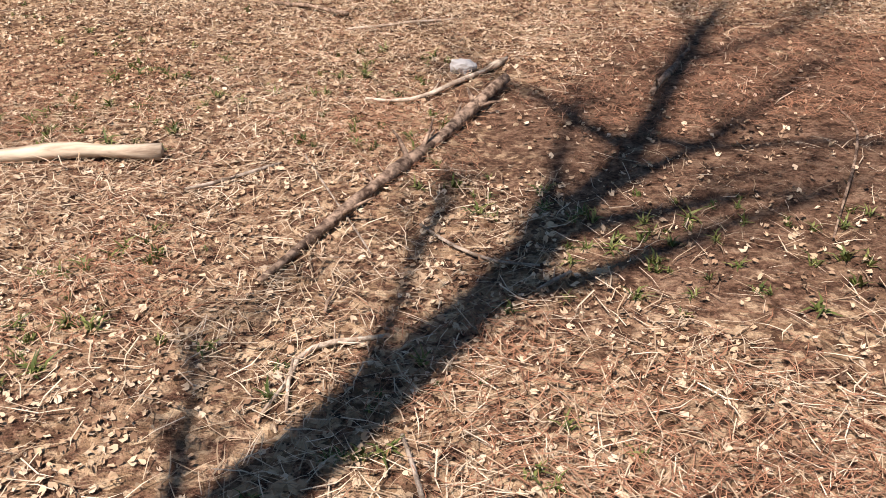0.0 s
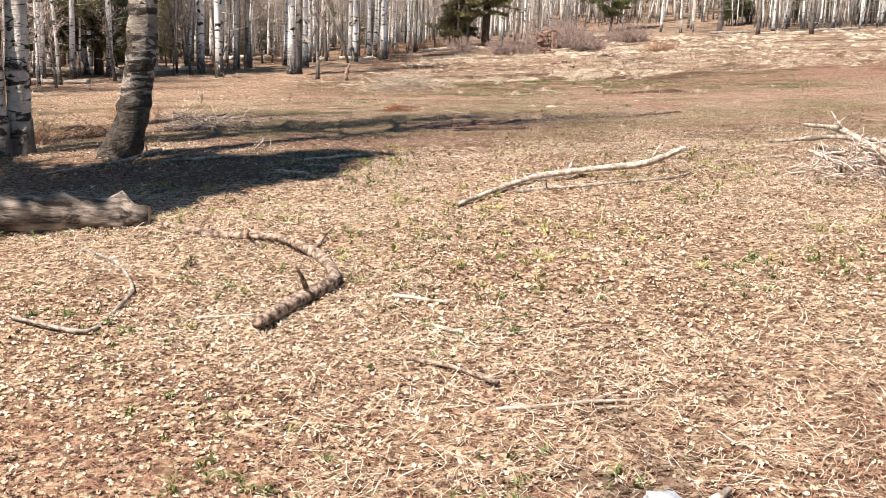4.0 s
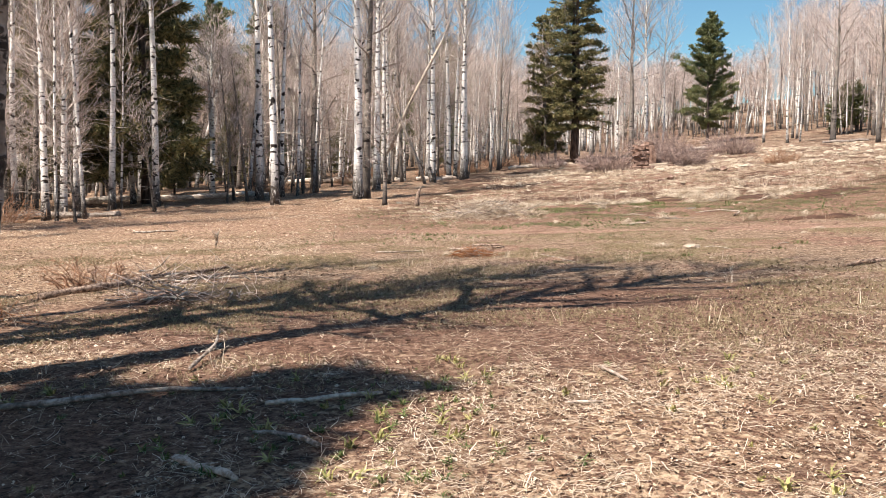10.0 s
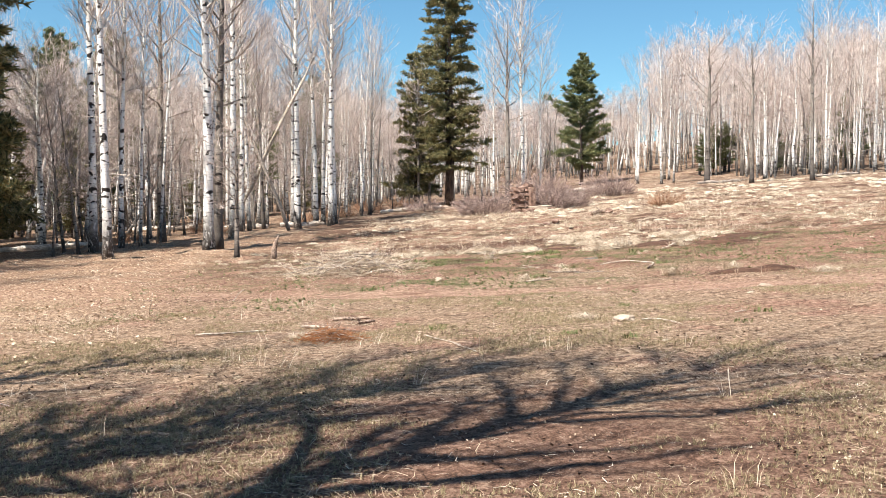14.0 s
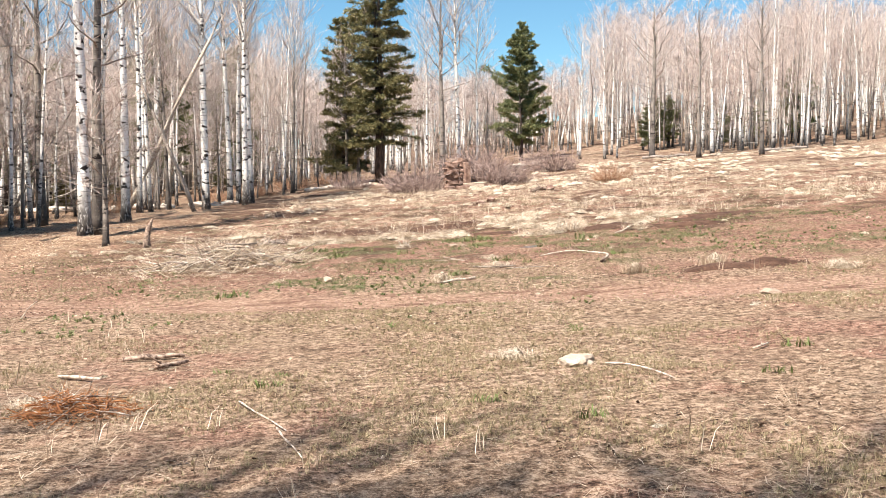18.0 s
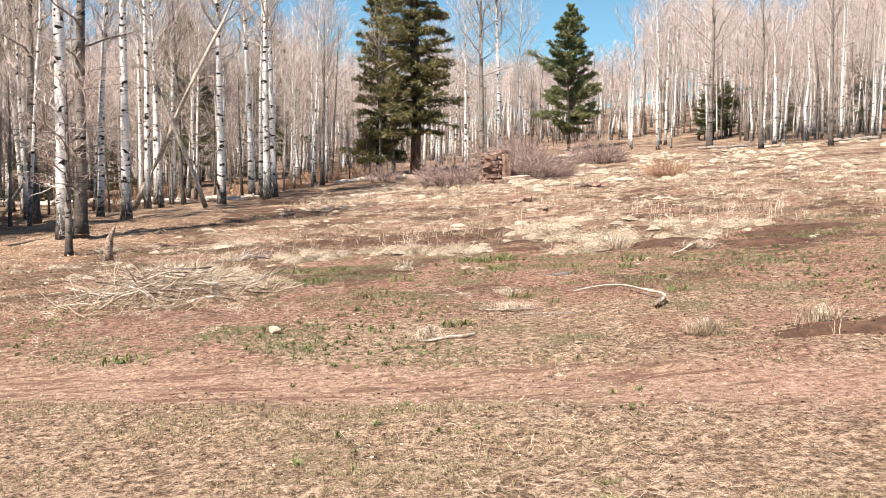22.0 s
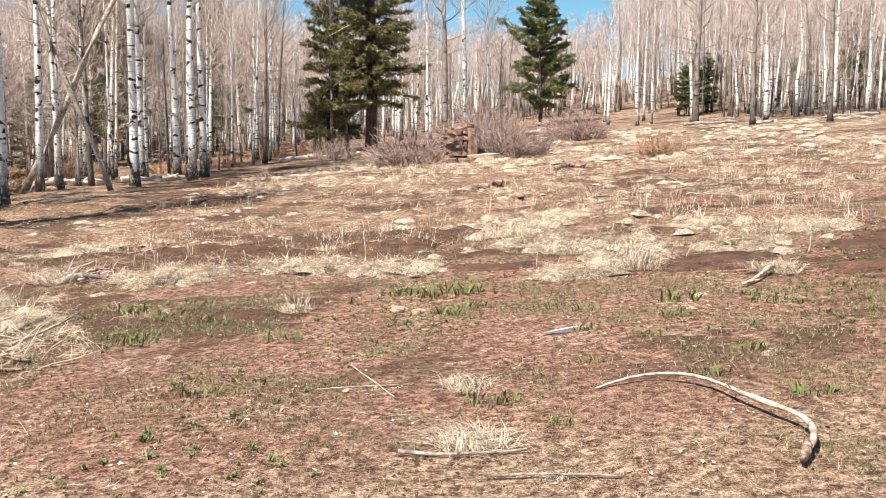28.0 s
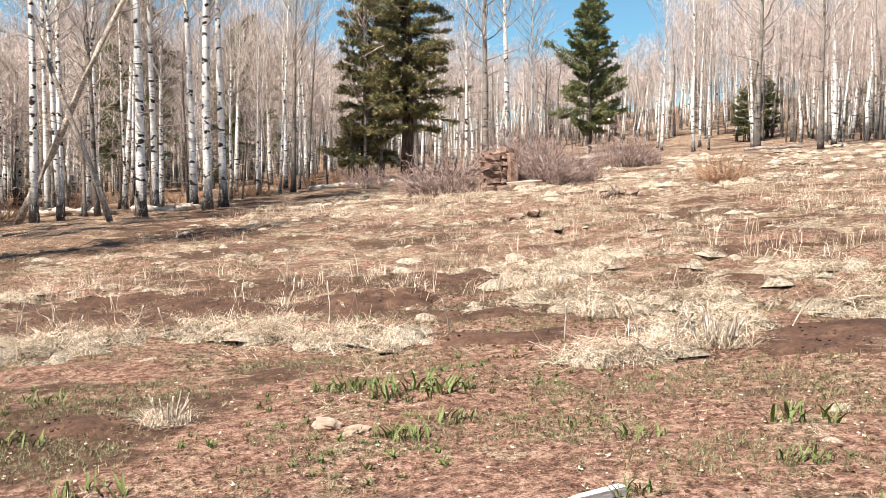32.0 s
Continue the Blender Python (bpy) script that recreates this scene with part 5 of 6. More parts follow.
stick("twig", "pale stick on turf", [(-7.6, -8.05), (-6.77, -7.45)], 0.014, 0.01, DEAD, 30, 1)
stick("fallen_branch", "dark stick with peeling bark on meadow", [(-0.66, -12.26), (-0.1, -11.9), (0.5, -11.35)], 0.028, 0.02, DEAD_BROWN, 31, 3)
stick("fallen_branch", "dark broken stick on meadow turf", [(-5.9, -6.62), (-5.6, -6.5), (-5.38, -6.45)], 0.028, 0.02, DEAD_BROWN, 32, 1)
stick("fallen_branch", "dark broken stick on meadow turf", [(-5.54, -7.06), (-5.29, -6.76)], 0.03, 0.02, DEAD_BROWN, 33, 1)
stick("twig", "pale flat stick on meadow turf", [(-6.31, -7.28), (-5.88, -7.57)], 0.016, 0.012, DEAD, 34, 0)
stick("twig", "pale curved twig beside a white stone", [(-1.78, -8.3), (-1.62, -8.7, 0.03), (-1.5, -9.15)], 0.008, 0.005, DEAD, 35, 1)
stick("twig", "small forked twig on turf", [(-0.5, -8.2), (-0.26, -7.98)], 0.012, 0.01, DEAD, 36, 2)
stick("twig", "thin arched straw-coloured stick", [(-4.3, -9.6), (-4.1, -10.4)], 0.008, 0.005, DEAD, 37, 0)
stick("barkless_pole", "short pale stick on thatch by the track", [(-2.42, -1.32), (-1.84, -1.2)], 0.014, 0.019, DEAD, 38, 1)
stick("twig", "thin pale stick on dry thatch", [(-1.65, 0.5), (-1.3, 0.42), (-0.92, 0.44)], 0.013, 0.009, DEAD_GREY, 39, 3)
stick("curved_branch", "long bleached curved branch with a dark hooked end", [(-0.27, 1.46), (0.0, 1.62, 0.02), (0.22, 1.6, 0.04), (0.42, 1.42, 0.05), (0.52, 1.05, 0.05), (0.60, 0.62, 0.06), (0.68, 0.3, 0.07), (0.6, 0.05, 0.05), (0.48, -0.1, 0.02)], 0.008, 0.019, DEAD, 40, 5)
stick("dark_stub", "dark broken stub at a bleached branch", [(0.53, 0.02, 0.02), (0.43, -0.2)], 0.033, 0.03, DEAD_BROWN, 41, 0)
sliver = new("plank", mesh_of("plank", [(-0.2, -0.012, 0.012), (-0.2, 0.004, 0.004), (-0.02, -0.035, 0.03), (-0.02, 0.03, 0.022), (0.2, -0.04, 0.045), (0.21, 0.04, 0.035),
                                        (-0.02, -0.03, 0.0), (0.2, -0.035, 0.0), (0.21, 0.035, 0.0), (-0.02, 0.025, 0.0)],
                              [(0, 2, 3, 1), (2, 4, 5, 3), (0, 6, 2), (6, 7, 4, 2), (4, 7, 8, 5), (5, 8, 9, 3), (3, 9, 1), (0, 1, 9, 6), (6, 9, 8, 7)], SILVERED, False))
sliver.matrix_basis = pose(-0.14, 3.31, gz(-0.14, 3.31) + 0.004, 0, 0, 25)
tagged(sliver, "flat whitish split of silvered wood on soil", "wood")
stick("fallen_branch", "pale stick leaning on a soil mound", [(2.1, 4.7), (2.5, 5.05, 0.05), (2.8, 5.4, 0.1)], 0.022, 0.014, DEAD, 43, 1)
stick("fallen_branch", "dark short branch in pale grass", [(4.5, 26.4), (4.95, 26.6, 0.1), (5.5, 26.8)], 0.09, 0.06, DEAD_BROWN, 44, 4)
stick("fallen_branch", "thin branch lying in dry grass", [(3.1, 15.9), (3.9, 15.8)], 0.05, 0.03, DEAD_BROWN, 45, 4)
stick("fallen_branch", "pale debris stick at the meadow's edge", [(-5.95, 8.2), (-5.6, 8.4, 0.1), (-5.2, 8.5)], 0.05, 0.02, DEAD_GREY, 46, 5)


def log(name, label, a, b, r0, r1, material, seed, stubs=3, category="log"):
    """A fallen trunk with cut ends and stubs."""
    ob = stick(name, label, [a, ((a[0] + b[0]) / 2, (a[1] + b[1]) / 2), b], r0, r1, material, seed, stubs, category=category, sides=22)
    return ob


big_log = log("fallen_log", "thick grey weathered log with a sawn end", (-12.2, -23.85), (-7.6, -23.2), 0.19, 0.165, LOGWOOD, 50, 6)
stem = [c for c in big_log.children if c.name.startswith("stem")][0].data
# cracked and lumpy wood along the whole length
for v in stem.vertices:
    ridge = noise.noise(Vector((v.co.x * 0.9, v.co.y * 9, v.co.z * 9))) * 0.022 + noise.noise(Vector((v.co.x * 3.1, v.co.y * 4, v.co.z * 4))) * 0.014
    v.co += v.normal * ridge
stem.materials.append(CUT)
stem.polygons[len(stem.polygons) - 1].material_index = 1
stem.polygons[len(stem.polygons) - 1].use_smooth = False
log("fallen_log", "bleached log lying at the wood's edge", (-17.5, 35.9), (-12.9, 37.6), 0.17, 0.13, BLEACHED, 51)
log("fallen_log", "bleached log between aspen stems", (-12.3, 38.0), (-9.6, 38.9), 0.16, 0.12, BLEACHED, 52)
log("fallen_log", "bleached log under the aspens", (-26.5, 19.0), (-18.6, 24.6), 0.15, 0.11, BLEACHED, 53)
log("fallen_log", "grey log under the aspens", (-24.0, 5.5), (-19.0, 7.0), 0.14, 0.1, DEAD_GREY, 54)
log("fallen_log", "grey log near an aspen's foot", (-17.4, -10.8), (-14.4, -12.0), 0.13, 0.11, DEAD_GREY, 55)
log("fallen_log", "short pale log near aspens", (-15.6, -13.4), (-14.3, -14.6), 0.1, 0.08, DEAD, 56)
log("fallen_log", "bleached log before the far wood", (19.8, 58.3), (23.8, 58.9), 0.12, 0.1, DEAD_GREY, 57)
log("fallen_log", "bleached log before the far wood", (29.0, 57.5), (33.5, 58.4), 0.12, 0.1, DEAD_GREY, 58)
log("fallen_log", "grey log beside the spruce", (-6.5, 51.0), (-1.8, 50.6), 0.13, 0.1, BLEACHED, 59)
log("fallen_log", "long bleached log among aspen feet", (-23.5, 40.3), (-17.0, 36.9), 0.16, 0.13, BLEACHED, 63)
log("fallen_log", "dark charred log beside a bleached one", (-19.0, 36.4), (-13.8, 36.9), 0.15, 0.12, LOGWOOD, 64)
log("fallen_log", "pale log on the rise below the pine", (6.5, 55.5), (12.5, 62.5), 0.2, 0.16, DEAD, 60)


def leaning(label, base, top, r, bark, seed):
    """A fallen trunk caught by its neighbours."""
    rng = random.Random(seed)
    root = new("leaning_trunk")
    a = Vector((*base, gz(*base) - 0.05))
    d = Vector(top) - a
    pts = [d * k / 8 + Vector((0.05 * math.sin(k), 0, 0.04 * math.sin(k * 1.7))) for k in range(9)]
    t = Tubes()
    t.add(pts, [r * (1.1 - 0.07 * k) for k in range(9)], 10)
    part("trunk", t.mesh("trunk", bark), root)
    for _ in range(7):
        p = pts[rng.randint(3, 8)]
        s = Tubes()
        s.add(bent(p, (rng.uniform(-1, 1), rng.uniform(-1, 1), rng.uniform(0, 1)), rng.uniform(0.5, 1.6), 4, rng), [0.03, 0.02, 0.015, 0.01, 0.006], 5)
        part("dead_limb", s.mesh("dead_limb", DEAD_GREY), root)
    root.location = a
    return tagged(root, label, "tree trunk")


leaning("pale fallen aspen leaning steeply against others", (-14.3, 31.8), (-9.7, 32.0, 10.6), 0.12, DEAD, 1)
leaning("dark dead aspen leaning across others", (-10.9, 31.0), (-14.4, 32.2, 9.9), 0.1, DEAD_GREY, 2)
leaning("thin dead stem leaning in the wood", (-19.5, 30.5), (-16.5, 31.0, 6.0), 0.08, DEAD_GREY, 3)

stump = Tubes()
stump.add([(0, 0, -0.1), (0.01, 0, 0.25), (0.0, 0.01, 0.55), (-0.02, 0, 0.8), (-0.03, 0.01, 0.95)], [0.11, 0.085, 0.08, 0.075, 0.03], 11)
snag = new("rotten_stump")
part("stem", stump.mesh("stem", ROTTEN), snag)
splinter = Tubes()
splinter.add([(-0.04, 0, 0.7), (-0.07, 0, 0.95), (-0.09, 0, 1.12)], [0.05, 0.035, 0.008], 6)
part("splinter", splinter.mesh("splinter", ROTTEN), snag)
snag.scale = (0.8, 0.8, 0.85)
snag.location = (-12.86, -18.62, gz(-12.86, -18.62))
tagged(snag, "thin broken stump of orange rotten wood", "stump")
cone = Tubes()
cone.add([(0, 0, -0.1), (0.0, 0, 0.2), (0.05, 0, 0.5), (0.16, 0, 0.75)], [0.13, 0.09, 0.07, 0.02], 10)
burnt = new("broken_stump")
part("stem", cone.mesh("stem", DEAD_BROWN), burnt)
burnt.location = (-8.9, 9.6, gz(-8.9, 9.6))
tagged(burnt, "dark broken stump at the meadow's edge", "stump")


def rock(name, label, x, y, size, material, seed, category="stone", sunk=0.25):
    rng = random.Random(seed)
    bm = bmesh.new()
    bmesh.ops.create_icosphere(bm, subdivisions=3, radius=0.5)
    cuts = [(Vector((rng.gauss(0, 1), rng.gauss(0, 1), rng.gauss(0, 0.8))).normalized(), rng.uniform(0.3, 0.42)) for _ in range(9)]
    off = Vector((seed * 3.1, seed * 1.7, 0))
    for v in bm.verts:
        # broken flats, then a rough skin
        for side, limit in cuts:
            v.co -= side * max(0.0, v.co.dot(side) - limit)
        d = 1 + 0.3 * noise.noise(v.co * 2.2 + off) + 0.14 * noise.noise(v.co * 6 + off) + 0.07 * noise.noise(v.co * 15 + off)
        v.co = Vector((v.co.x * size[0], v.co.y * size[1], v.co.z * size[2])) * d
    me = bpy.data.meshes.new(name)
    bm.to_mesh(me), bm.free()
    me.materials.append(material)
    ob = new(name, me)
    ob.matrix_basis = pose(x, y, gz(x, y) + size[2] * (0.5 - sunk), rng.uniform(-8, 8), rng.uniform(-8, 8), rng.uniform(0, 360))
    return tagged(ob, label, category)


rock("stone", "pale whitish stone half sunk in turf", -1.94, -8.0, (0.54, 0.42, 0.13), PALE_STONE, 1, sunk=0.42)
rock("stone", "small pale stone on soil by the track", -4.12, -0.3, (0.16, 0.11, 0.11), PALE_STONE, 2)
for n, (x, y, s) in enumerate(((-1.46, 4.87, 0.24), (-1.29, 4.72, 0.2), (-1.95, 2.0, 0.12), (-0.9, -2.2, 0.1), (1.2, -4.9, 0.3))):
    rock("flat_stone", "flat buff stone lying on bare soil", x, y, (s, s * 0.7, s * 0.3), BUFF, 5 + n)
for n, (x, y, s) in enumerate(((1.55, 21.4, 0.4), (1.95, 21.7, 0.5), (1.75, 21.2, 0.3), (4.7, 26.9, 0.4), (5.4, 26.5, 0.45))):
    rock("stone", "dark rough stone in pale dry grass", x, y, (s, s * 0.8, s * 0.6), STONE, 20 + n)
rock("paper_scrap", "crumpled white scrap of paper on litter", -3.8, -28.95, (0.19, 0.13, 0.1), PAPER, 41, "paper", 0.2)


def mound(x, y, wide, deep, high, seed):
    """A heap of dug soil, crumbled at the edge."""
    n, rings = 40, 14
    v, f = [], []
    for i in range(rings + 1):
        for k in range(n):
            a, q = 2 * math.pi * k / n, i / rings
            rim = 1 + 0.55 * noise.noise(Vector((math.cos(a) * 1.6 + seed, math.sin(a) * 1.6, seed))) + 0.2 * noise.noise(Vector((math.cos(a) * 5 + seed, math.sin(a) * 5, 0)))
            px, py = x + math.cos(a) * wide * q * rim, y + math.sin(a) * deep * q * rim
            lump = noise.noise(Vector((px * 2.5, py * 2.5, seed))) * 0.5 + noise.noise(Vector((px * 9, py * 9, seed))) * 0.25
            v.append((px - x, py - y, gz(px, py) - gz(x, y) + high * (1 - q * q) * (0.8 + lump) - 0.03 * q ** 4))
    for i in range(rings):
        for k in range(n):
            f.append((i * n + k, i * n + (k + 1) % n, (i + 1) * n + (k + 1) % n, (i + 1) * n + k))
    ob = new("soil_mound", mesh_of("soil_mound", v, f, SOIL))
    ob.location = (x, y, gz(x, y))
    return tagged(ob, "low heap of dark freshly dug soil", "soil", "dug soil heaps")


for n, (x, y, w, d, h) in enumerate(((-1.3, 9.9, 1.0, 0.7, 0.16), (2.5, 6.3, 0.95, 0.7, 0.09), (2.9, 9.7, 0.5, 0.4, 0.1), (-4.7, 9.6, 1.2, 0.5, 0.08),
                                     (3.9, 5.2, 1.0, 0.45, 0.1), (-0.2, 7.4, 0.7, 0.35, 0.06), (-3.2, 5.3, 0.5, 0.3, 0.05), (1.9, -2.3, 1.1, 0.4, 0.09), (-0.3, 11.6, 0.9, 0.6, 0.08), (-4.8, 11.4, 1.3, 0.6, 0.08), (-3.4, 10.2, 1.1, 0.6, 0.08), (-0.2, 8.7, 0.7, 0.45, 0.06), (5.4, 7.0, 1.3, 0.6, 0.08), (4.2, 12.4, 1.1, 0.6, 0.07))):
    mound(x, y, w, d, h, n * 3.3)
    near = np.random.default_rng(50 + n)
    many = int(500 * w * d) + 40
    ang, far = near.uniform(0, 6.28, many), np.sqrt(near.uniform(0, 1.7, many))
    cx, cy = x + np.cos(ang) * far * w, y + np.sin(ang) * far * d
    crumbs = scatter("clods", CLODS, cx, cy, near.uniform(0.01, 0.04, many), SOIL, near, 0.2, 0.0)
    co = np.empty(len(crumbs.vertices) * 3, np.float32)
    crumbs.vertices.foreach_get("co", co)
    co = co.reshape(-1, 3)
    gap = np.hypot((co[:, 0] - x) / w, (co[:, 1] - y) / d)
    co[:, 2] += h * 0.8 * np.clip(1 - gap ** 2, 0, 1)
    crumbs.vertices.foreach_set("co", co.ravel())
    tagged(new("clods", crumbs), "dark crumbs of soil on a dug heap", "soil", kind="stuff")


# green clumps of broad blades
def blade(seed):
    """One bent, folded blade about one unit high."""
    r = random.Random(seed)
    out, w = r.uniform(0.3, 1.15), r.uniform(0.05, 0.09)
    v, f = [], []
    for fr, k in ((0, 0.8), (0.4, 1.0), (0.8, 0.6)):
        px, pz = out * fr ** 2, fr
        v += [(px, w * k, pz), (px + 0.02, 0, pz - 0.02), (px, -w * k, pz)]
    v.append((out, 0, 0.95))
    for i in (0, 3):
        f += [(i, i + 1, i + 4, i + 3), (i + 1, i + 2, i + 5, i + 4)]
    return mesh_of("blade", v, f + [(6, 7, 9), (7, 8, 9)], GREEN)


BLADE_MESHES = [blade(n) for n in range(8)]


def green_clump(x, y, size, seed):
    r = random.Random(seed)
    root = new("green_clump")
    for n in range(r.randint(30, 44)):
        b, q = r.uniform(0, 6.28), 0.15 * math.sqrt(r.random())
        leaf = part("blade", BLADE_MESHES[n % 8], root)
        leaf.matrix_basis = pose(q * math.cos(b) * 1.3, q * math.sin(b) * 0.7, -0.004, 0, 0, r.uniform(0, 360)) @ Matrix.Scale(0.115 * r.uniform(0.35, 1), 4)
    root.matrix_basis = pose(x, y, gz(x, y) - 0.005) @ Matrix.Scale(size, 4)
    return tagged(root, "clump of fresh green iris-like blades on soil", "plant", "green clumps")


CLUMP_AT = [
    (-4.31, 5.93, 1.2), (-3.88, 5.43, 0.9), (-3.68, 6.12, 0.9), (-3.36, 4.94, 1.1), (-2.58, 3.85, 1.1), (-3.93, 4.13, 1.2), (-0.95, 5.4, 1.5), (-0.75, 5.5, 1.3),
    (-1.32, 5.85, 1.1), (-0.71, 4.85, 0.9), (-1.01, 4.53, 1.0), (0.08, 4.63, 0.8), (0.36, 4.26, 0.9), (0.12, 3.37, 0.8),
]
CLUMP_AT += [
    (-0.07, 2.24, 0.8), (0.51, 2.94, 0.8), (1.28, 4.25, 1.3), (1.15, 2.25, 0.9), (0.61, 1.69, 0.8), (2.08, 3.96, 1.1), (-0.99, 1.45, 1.0), (-0.61, 0.85, 0.7),
    (-3.01, 2.05, 0.8), (-1.44, 5.73, 1.1), (1.02, 3.62, 0.8), (-2.03, -0.48, 1.0), (-1.98, -0.42, 0.8), (-5.61, -1.61, 1.0), (-5.4, -1.5, 1.1), (-6.2, 4.9, 1.0),
]
CLUMP_AT += [(-1.59, -6.5, 0.6), (-1.5, -6.1, 0.5), (-4.88, -7.5, 0.5), (-4.46, -8.3, 0.6), (-2.89, -9.3, 0.6), (-0.08, -8.1, 0.8), (-0.72, -9.1, 0.7), (-2.31, -10.0, 0.6), (-6.96, -4.8, 0.5), (-4.36, -7.9, 0.4), (1.09, 1.06, 0.9)]
for n, (x, y, s) in enumerate(CLUMP_AT):
    green_clump(x, y, s, n)

PADS = [mesh_of("cushion", *MATS[n], MATTED) for n in range(3)]
DRY = [array_mesh("dry_tussock", *[np.array(q) for q in tuft(200 + n, 420, 0.2, 0.7, 0.0045, 0.1, 0.5)], STRAW) for n in range(3)]
DRY_DULL = array_mesh("dry_tussock", *[np.array(q) for q in tuft(203, 520, 0.22, 0.55, 0.006, 0.15, 0.5)], STRAW_DULL)
for n, (x, y, s, w) in enumerate(((-2.36, -1.15, 0.36, "pale"), (-1.2, 0.65, 0.5, "pale"), (0.46, -1.85, 0.4, "brownish"), (1.75, -1.7, 0.42, "brownish"), (2.96, -3.3, 0.55, "pale"), (-2.54, 5.2, 0.36, "whitish"),
                                  (-6.2, -8.4, 0.3, "pale"), (-2.4, -7.6, 0.4, "pale"), (1.5, 6.5, 0.6, "whitish"), (0.5, 10.2, 0.7, "yellow"), (0.9, 8.1, 0.6, "pale"), (2.7, 5.3, 0.6, "pale"),
                                  (-1.1, 1.9, 0.4, "pale"), (-1.9, 10.0, 0.45, "pale"), (-4.4, 8.2, 0.6, "pale"), (-6.1, 8.6, 0.7, "pale"))):
    ob = new("dry_tussock", DRY_DULL if w == "brownish" else DRY[n % 3])
    ob.matrix_basis = pose(x, y, gz(x, y), 0, 0, n * 67) @ Matrix.Diagonal((s, s, s * (2.6 if w == "brownish" or n == 0 else 1.4), 1))
    tagged(ob, w + " dry tussock of dead grass on soil", "grass tussock", "dry tussocks")
    pad = part("cushion", PADS[n % 3], ob)
    pad.matrix_basis = pose(0, 0, 0.0, 0, 0, n * 40) @ Matrix.Diagonal((0.6, 0.6, 0.9, 1))
    if w == "whitish":
        # cut stubs stand up from the pale tussock
        for k in range(14):
            pick = random.Random(n * 20 + k)
            stub = Tubes()
            a, q = pick.uniform(0, 6.28), 0.3 * math.sqrt(pick.random())
            stub.add(bent((math.cos(a) * q, math.sin(a) * q, 0.0), (math.cos(a) * 0.5, math.sin(a) * 0.5, 1), pick.uniform(0.15, 0.42), 3, pick, 0.15), [0.02, 0.018, 0.017, 0.012], 5)
            part("stub", stub.mesh("stub", DEAD), ob)


# dead stalks standing in the mats
rng = random.Random(31)
for n, (x, y) in enumerate(((-2.6, 8.5), (-2.3, 8.9), (-2.0, 8.3), (-1.8, 8.8), (-1.5, 8.6), (-3.4, 8.6), (-4.4, 8.9), (0.9, 6.6), (1.1, 6.5), (1.25, 6.8), (0.35, 7.0), (2.1, 6.6), (-0.6, 7.6), (-3.9, 9.3),
                            (3.6, 6.4), (-5.2, 9.4), (-9.2, -4.2), (-8.0, -3.0))):
    stalk = Tubes()
    high = rng.uniform(0.28, 0.5)
    lean = Vector((rng.uniform(-0.4, 0.5), rng.uniform(-0.3, 0.3), 1))
    pts = bent((0, 0, -0.02), lean, high, 6, rng, 0.14, -0.03)
    pts.append(pts[-1] + Vector((rng.uniform(-0.05, 0.05), 0, -0.03)))
    stalk.add(pts, [0.008, 0.0075, 0.007, 0.0065, 0.006, 0.007, 0.009, 0.003], 6)
    ob = new("dead_stalk", stalk.mesh("dead_stalk", DEAD))
    ob.location = (x, y, gz(x, y))
    tagged(ob, "pale dead plant stalk bent at its tip", "plant stalk", "dead stalks")


# shrubs by the ruin
def shrub(label, x, y, wide, high, many, material, seed):
    rng = random.Random(seed)
    root = new("bare_shrub")
    stems, fine, k = Tubes(), Tubes(), 1.35 * min(1.0, 0.25 + 0.45 * high)
    for _ in range(many):
        a, q = rng.uniform(0, 6.28), math.sqrt(rng.random())
        start = Vector((math.cos(a) * q * wide * 0.8, math.sin(a) * q * wide * 0.8, -0.05))
        pts = bent(start, (math.cos(a) * q * wide * 0.7, math.sin(a) * q * wide * 0.7, high), high * rng.uniform(0.3, 1.15) * (1.15 - 0.45 * q * q), 5, rng, 0.34, -0.05)
        stems.add(pts, [0.02 * k, 0.017 * k, 0.014 * k, 0.011 * k, 0.009 * k, 0.006 * k], 3, False)
        for _ in range(9):
            p = pts[rng.randint(0, 5)]
            fine.add(bent(p, (math.cos(a) * 0.5 + rng.uniform(-1, 1), math.sin(a) * 0.5 + rng.uniform(-1, 1), rng.uniform(-0.4, 1.2)), rng.uniform(0.2, 0.6) * high * 0.6, 2, rng, 0.35), [0.010 * k, 0.008 * k, 0.005 * k], 3, False)
    tagged(part("stemwork", stems.mesh("stemwork", material), root), kind="stuff")
    tagged(part("twiggery", fine.mesh("twiggery", material), root), kind="stuff")
    root.location = (x, y, gz(x, y))
    return tagged(root, label, "shrub")


shrub("grey-pink leafless shrub beside the stone ruin", 0.5, 40.0, 1.8, 1.7, 190, SHRUB, 1)
shrub("dense dark leafless shrub beside the stone ruin", 4.9, 39.8, 2.1, 2.0, 250, SHRUB, 2)
shrub("tall leafless shrub behind the stone ruin", 4.2, 43.5, 1.7, 2.7, 170, SHRUB, 3)
shrub("leafless shrub on the rise near the pine", 10.8, 50.5, 1.7, 1.9, 150, SHRUB, 4)
shrub("small reddish shrub alone in pale grass", 9.1, 29.4, 0.9, 0.95, 120, SHRUB_RED, 5)
shrub("low shrub at the spruce's foot", -3.2, 50.0, 1.5, 1.3, 90, SHRUB, 6)
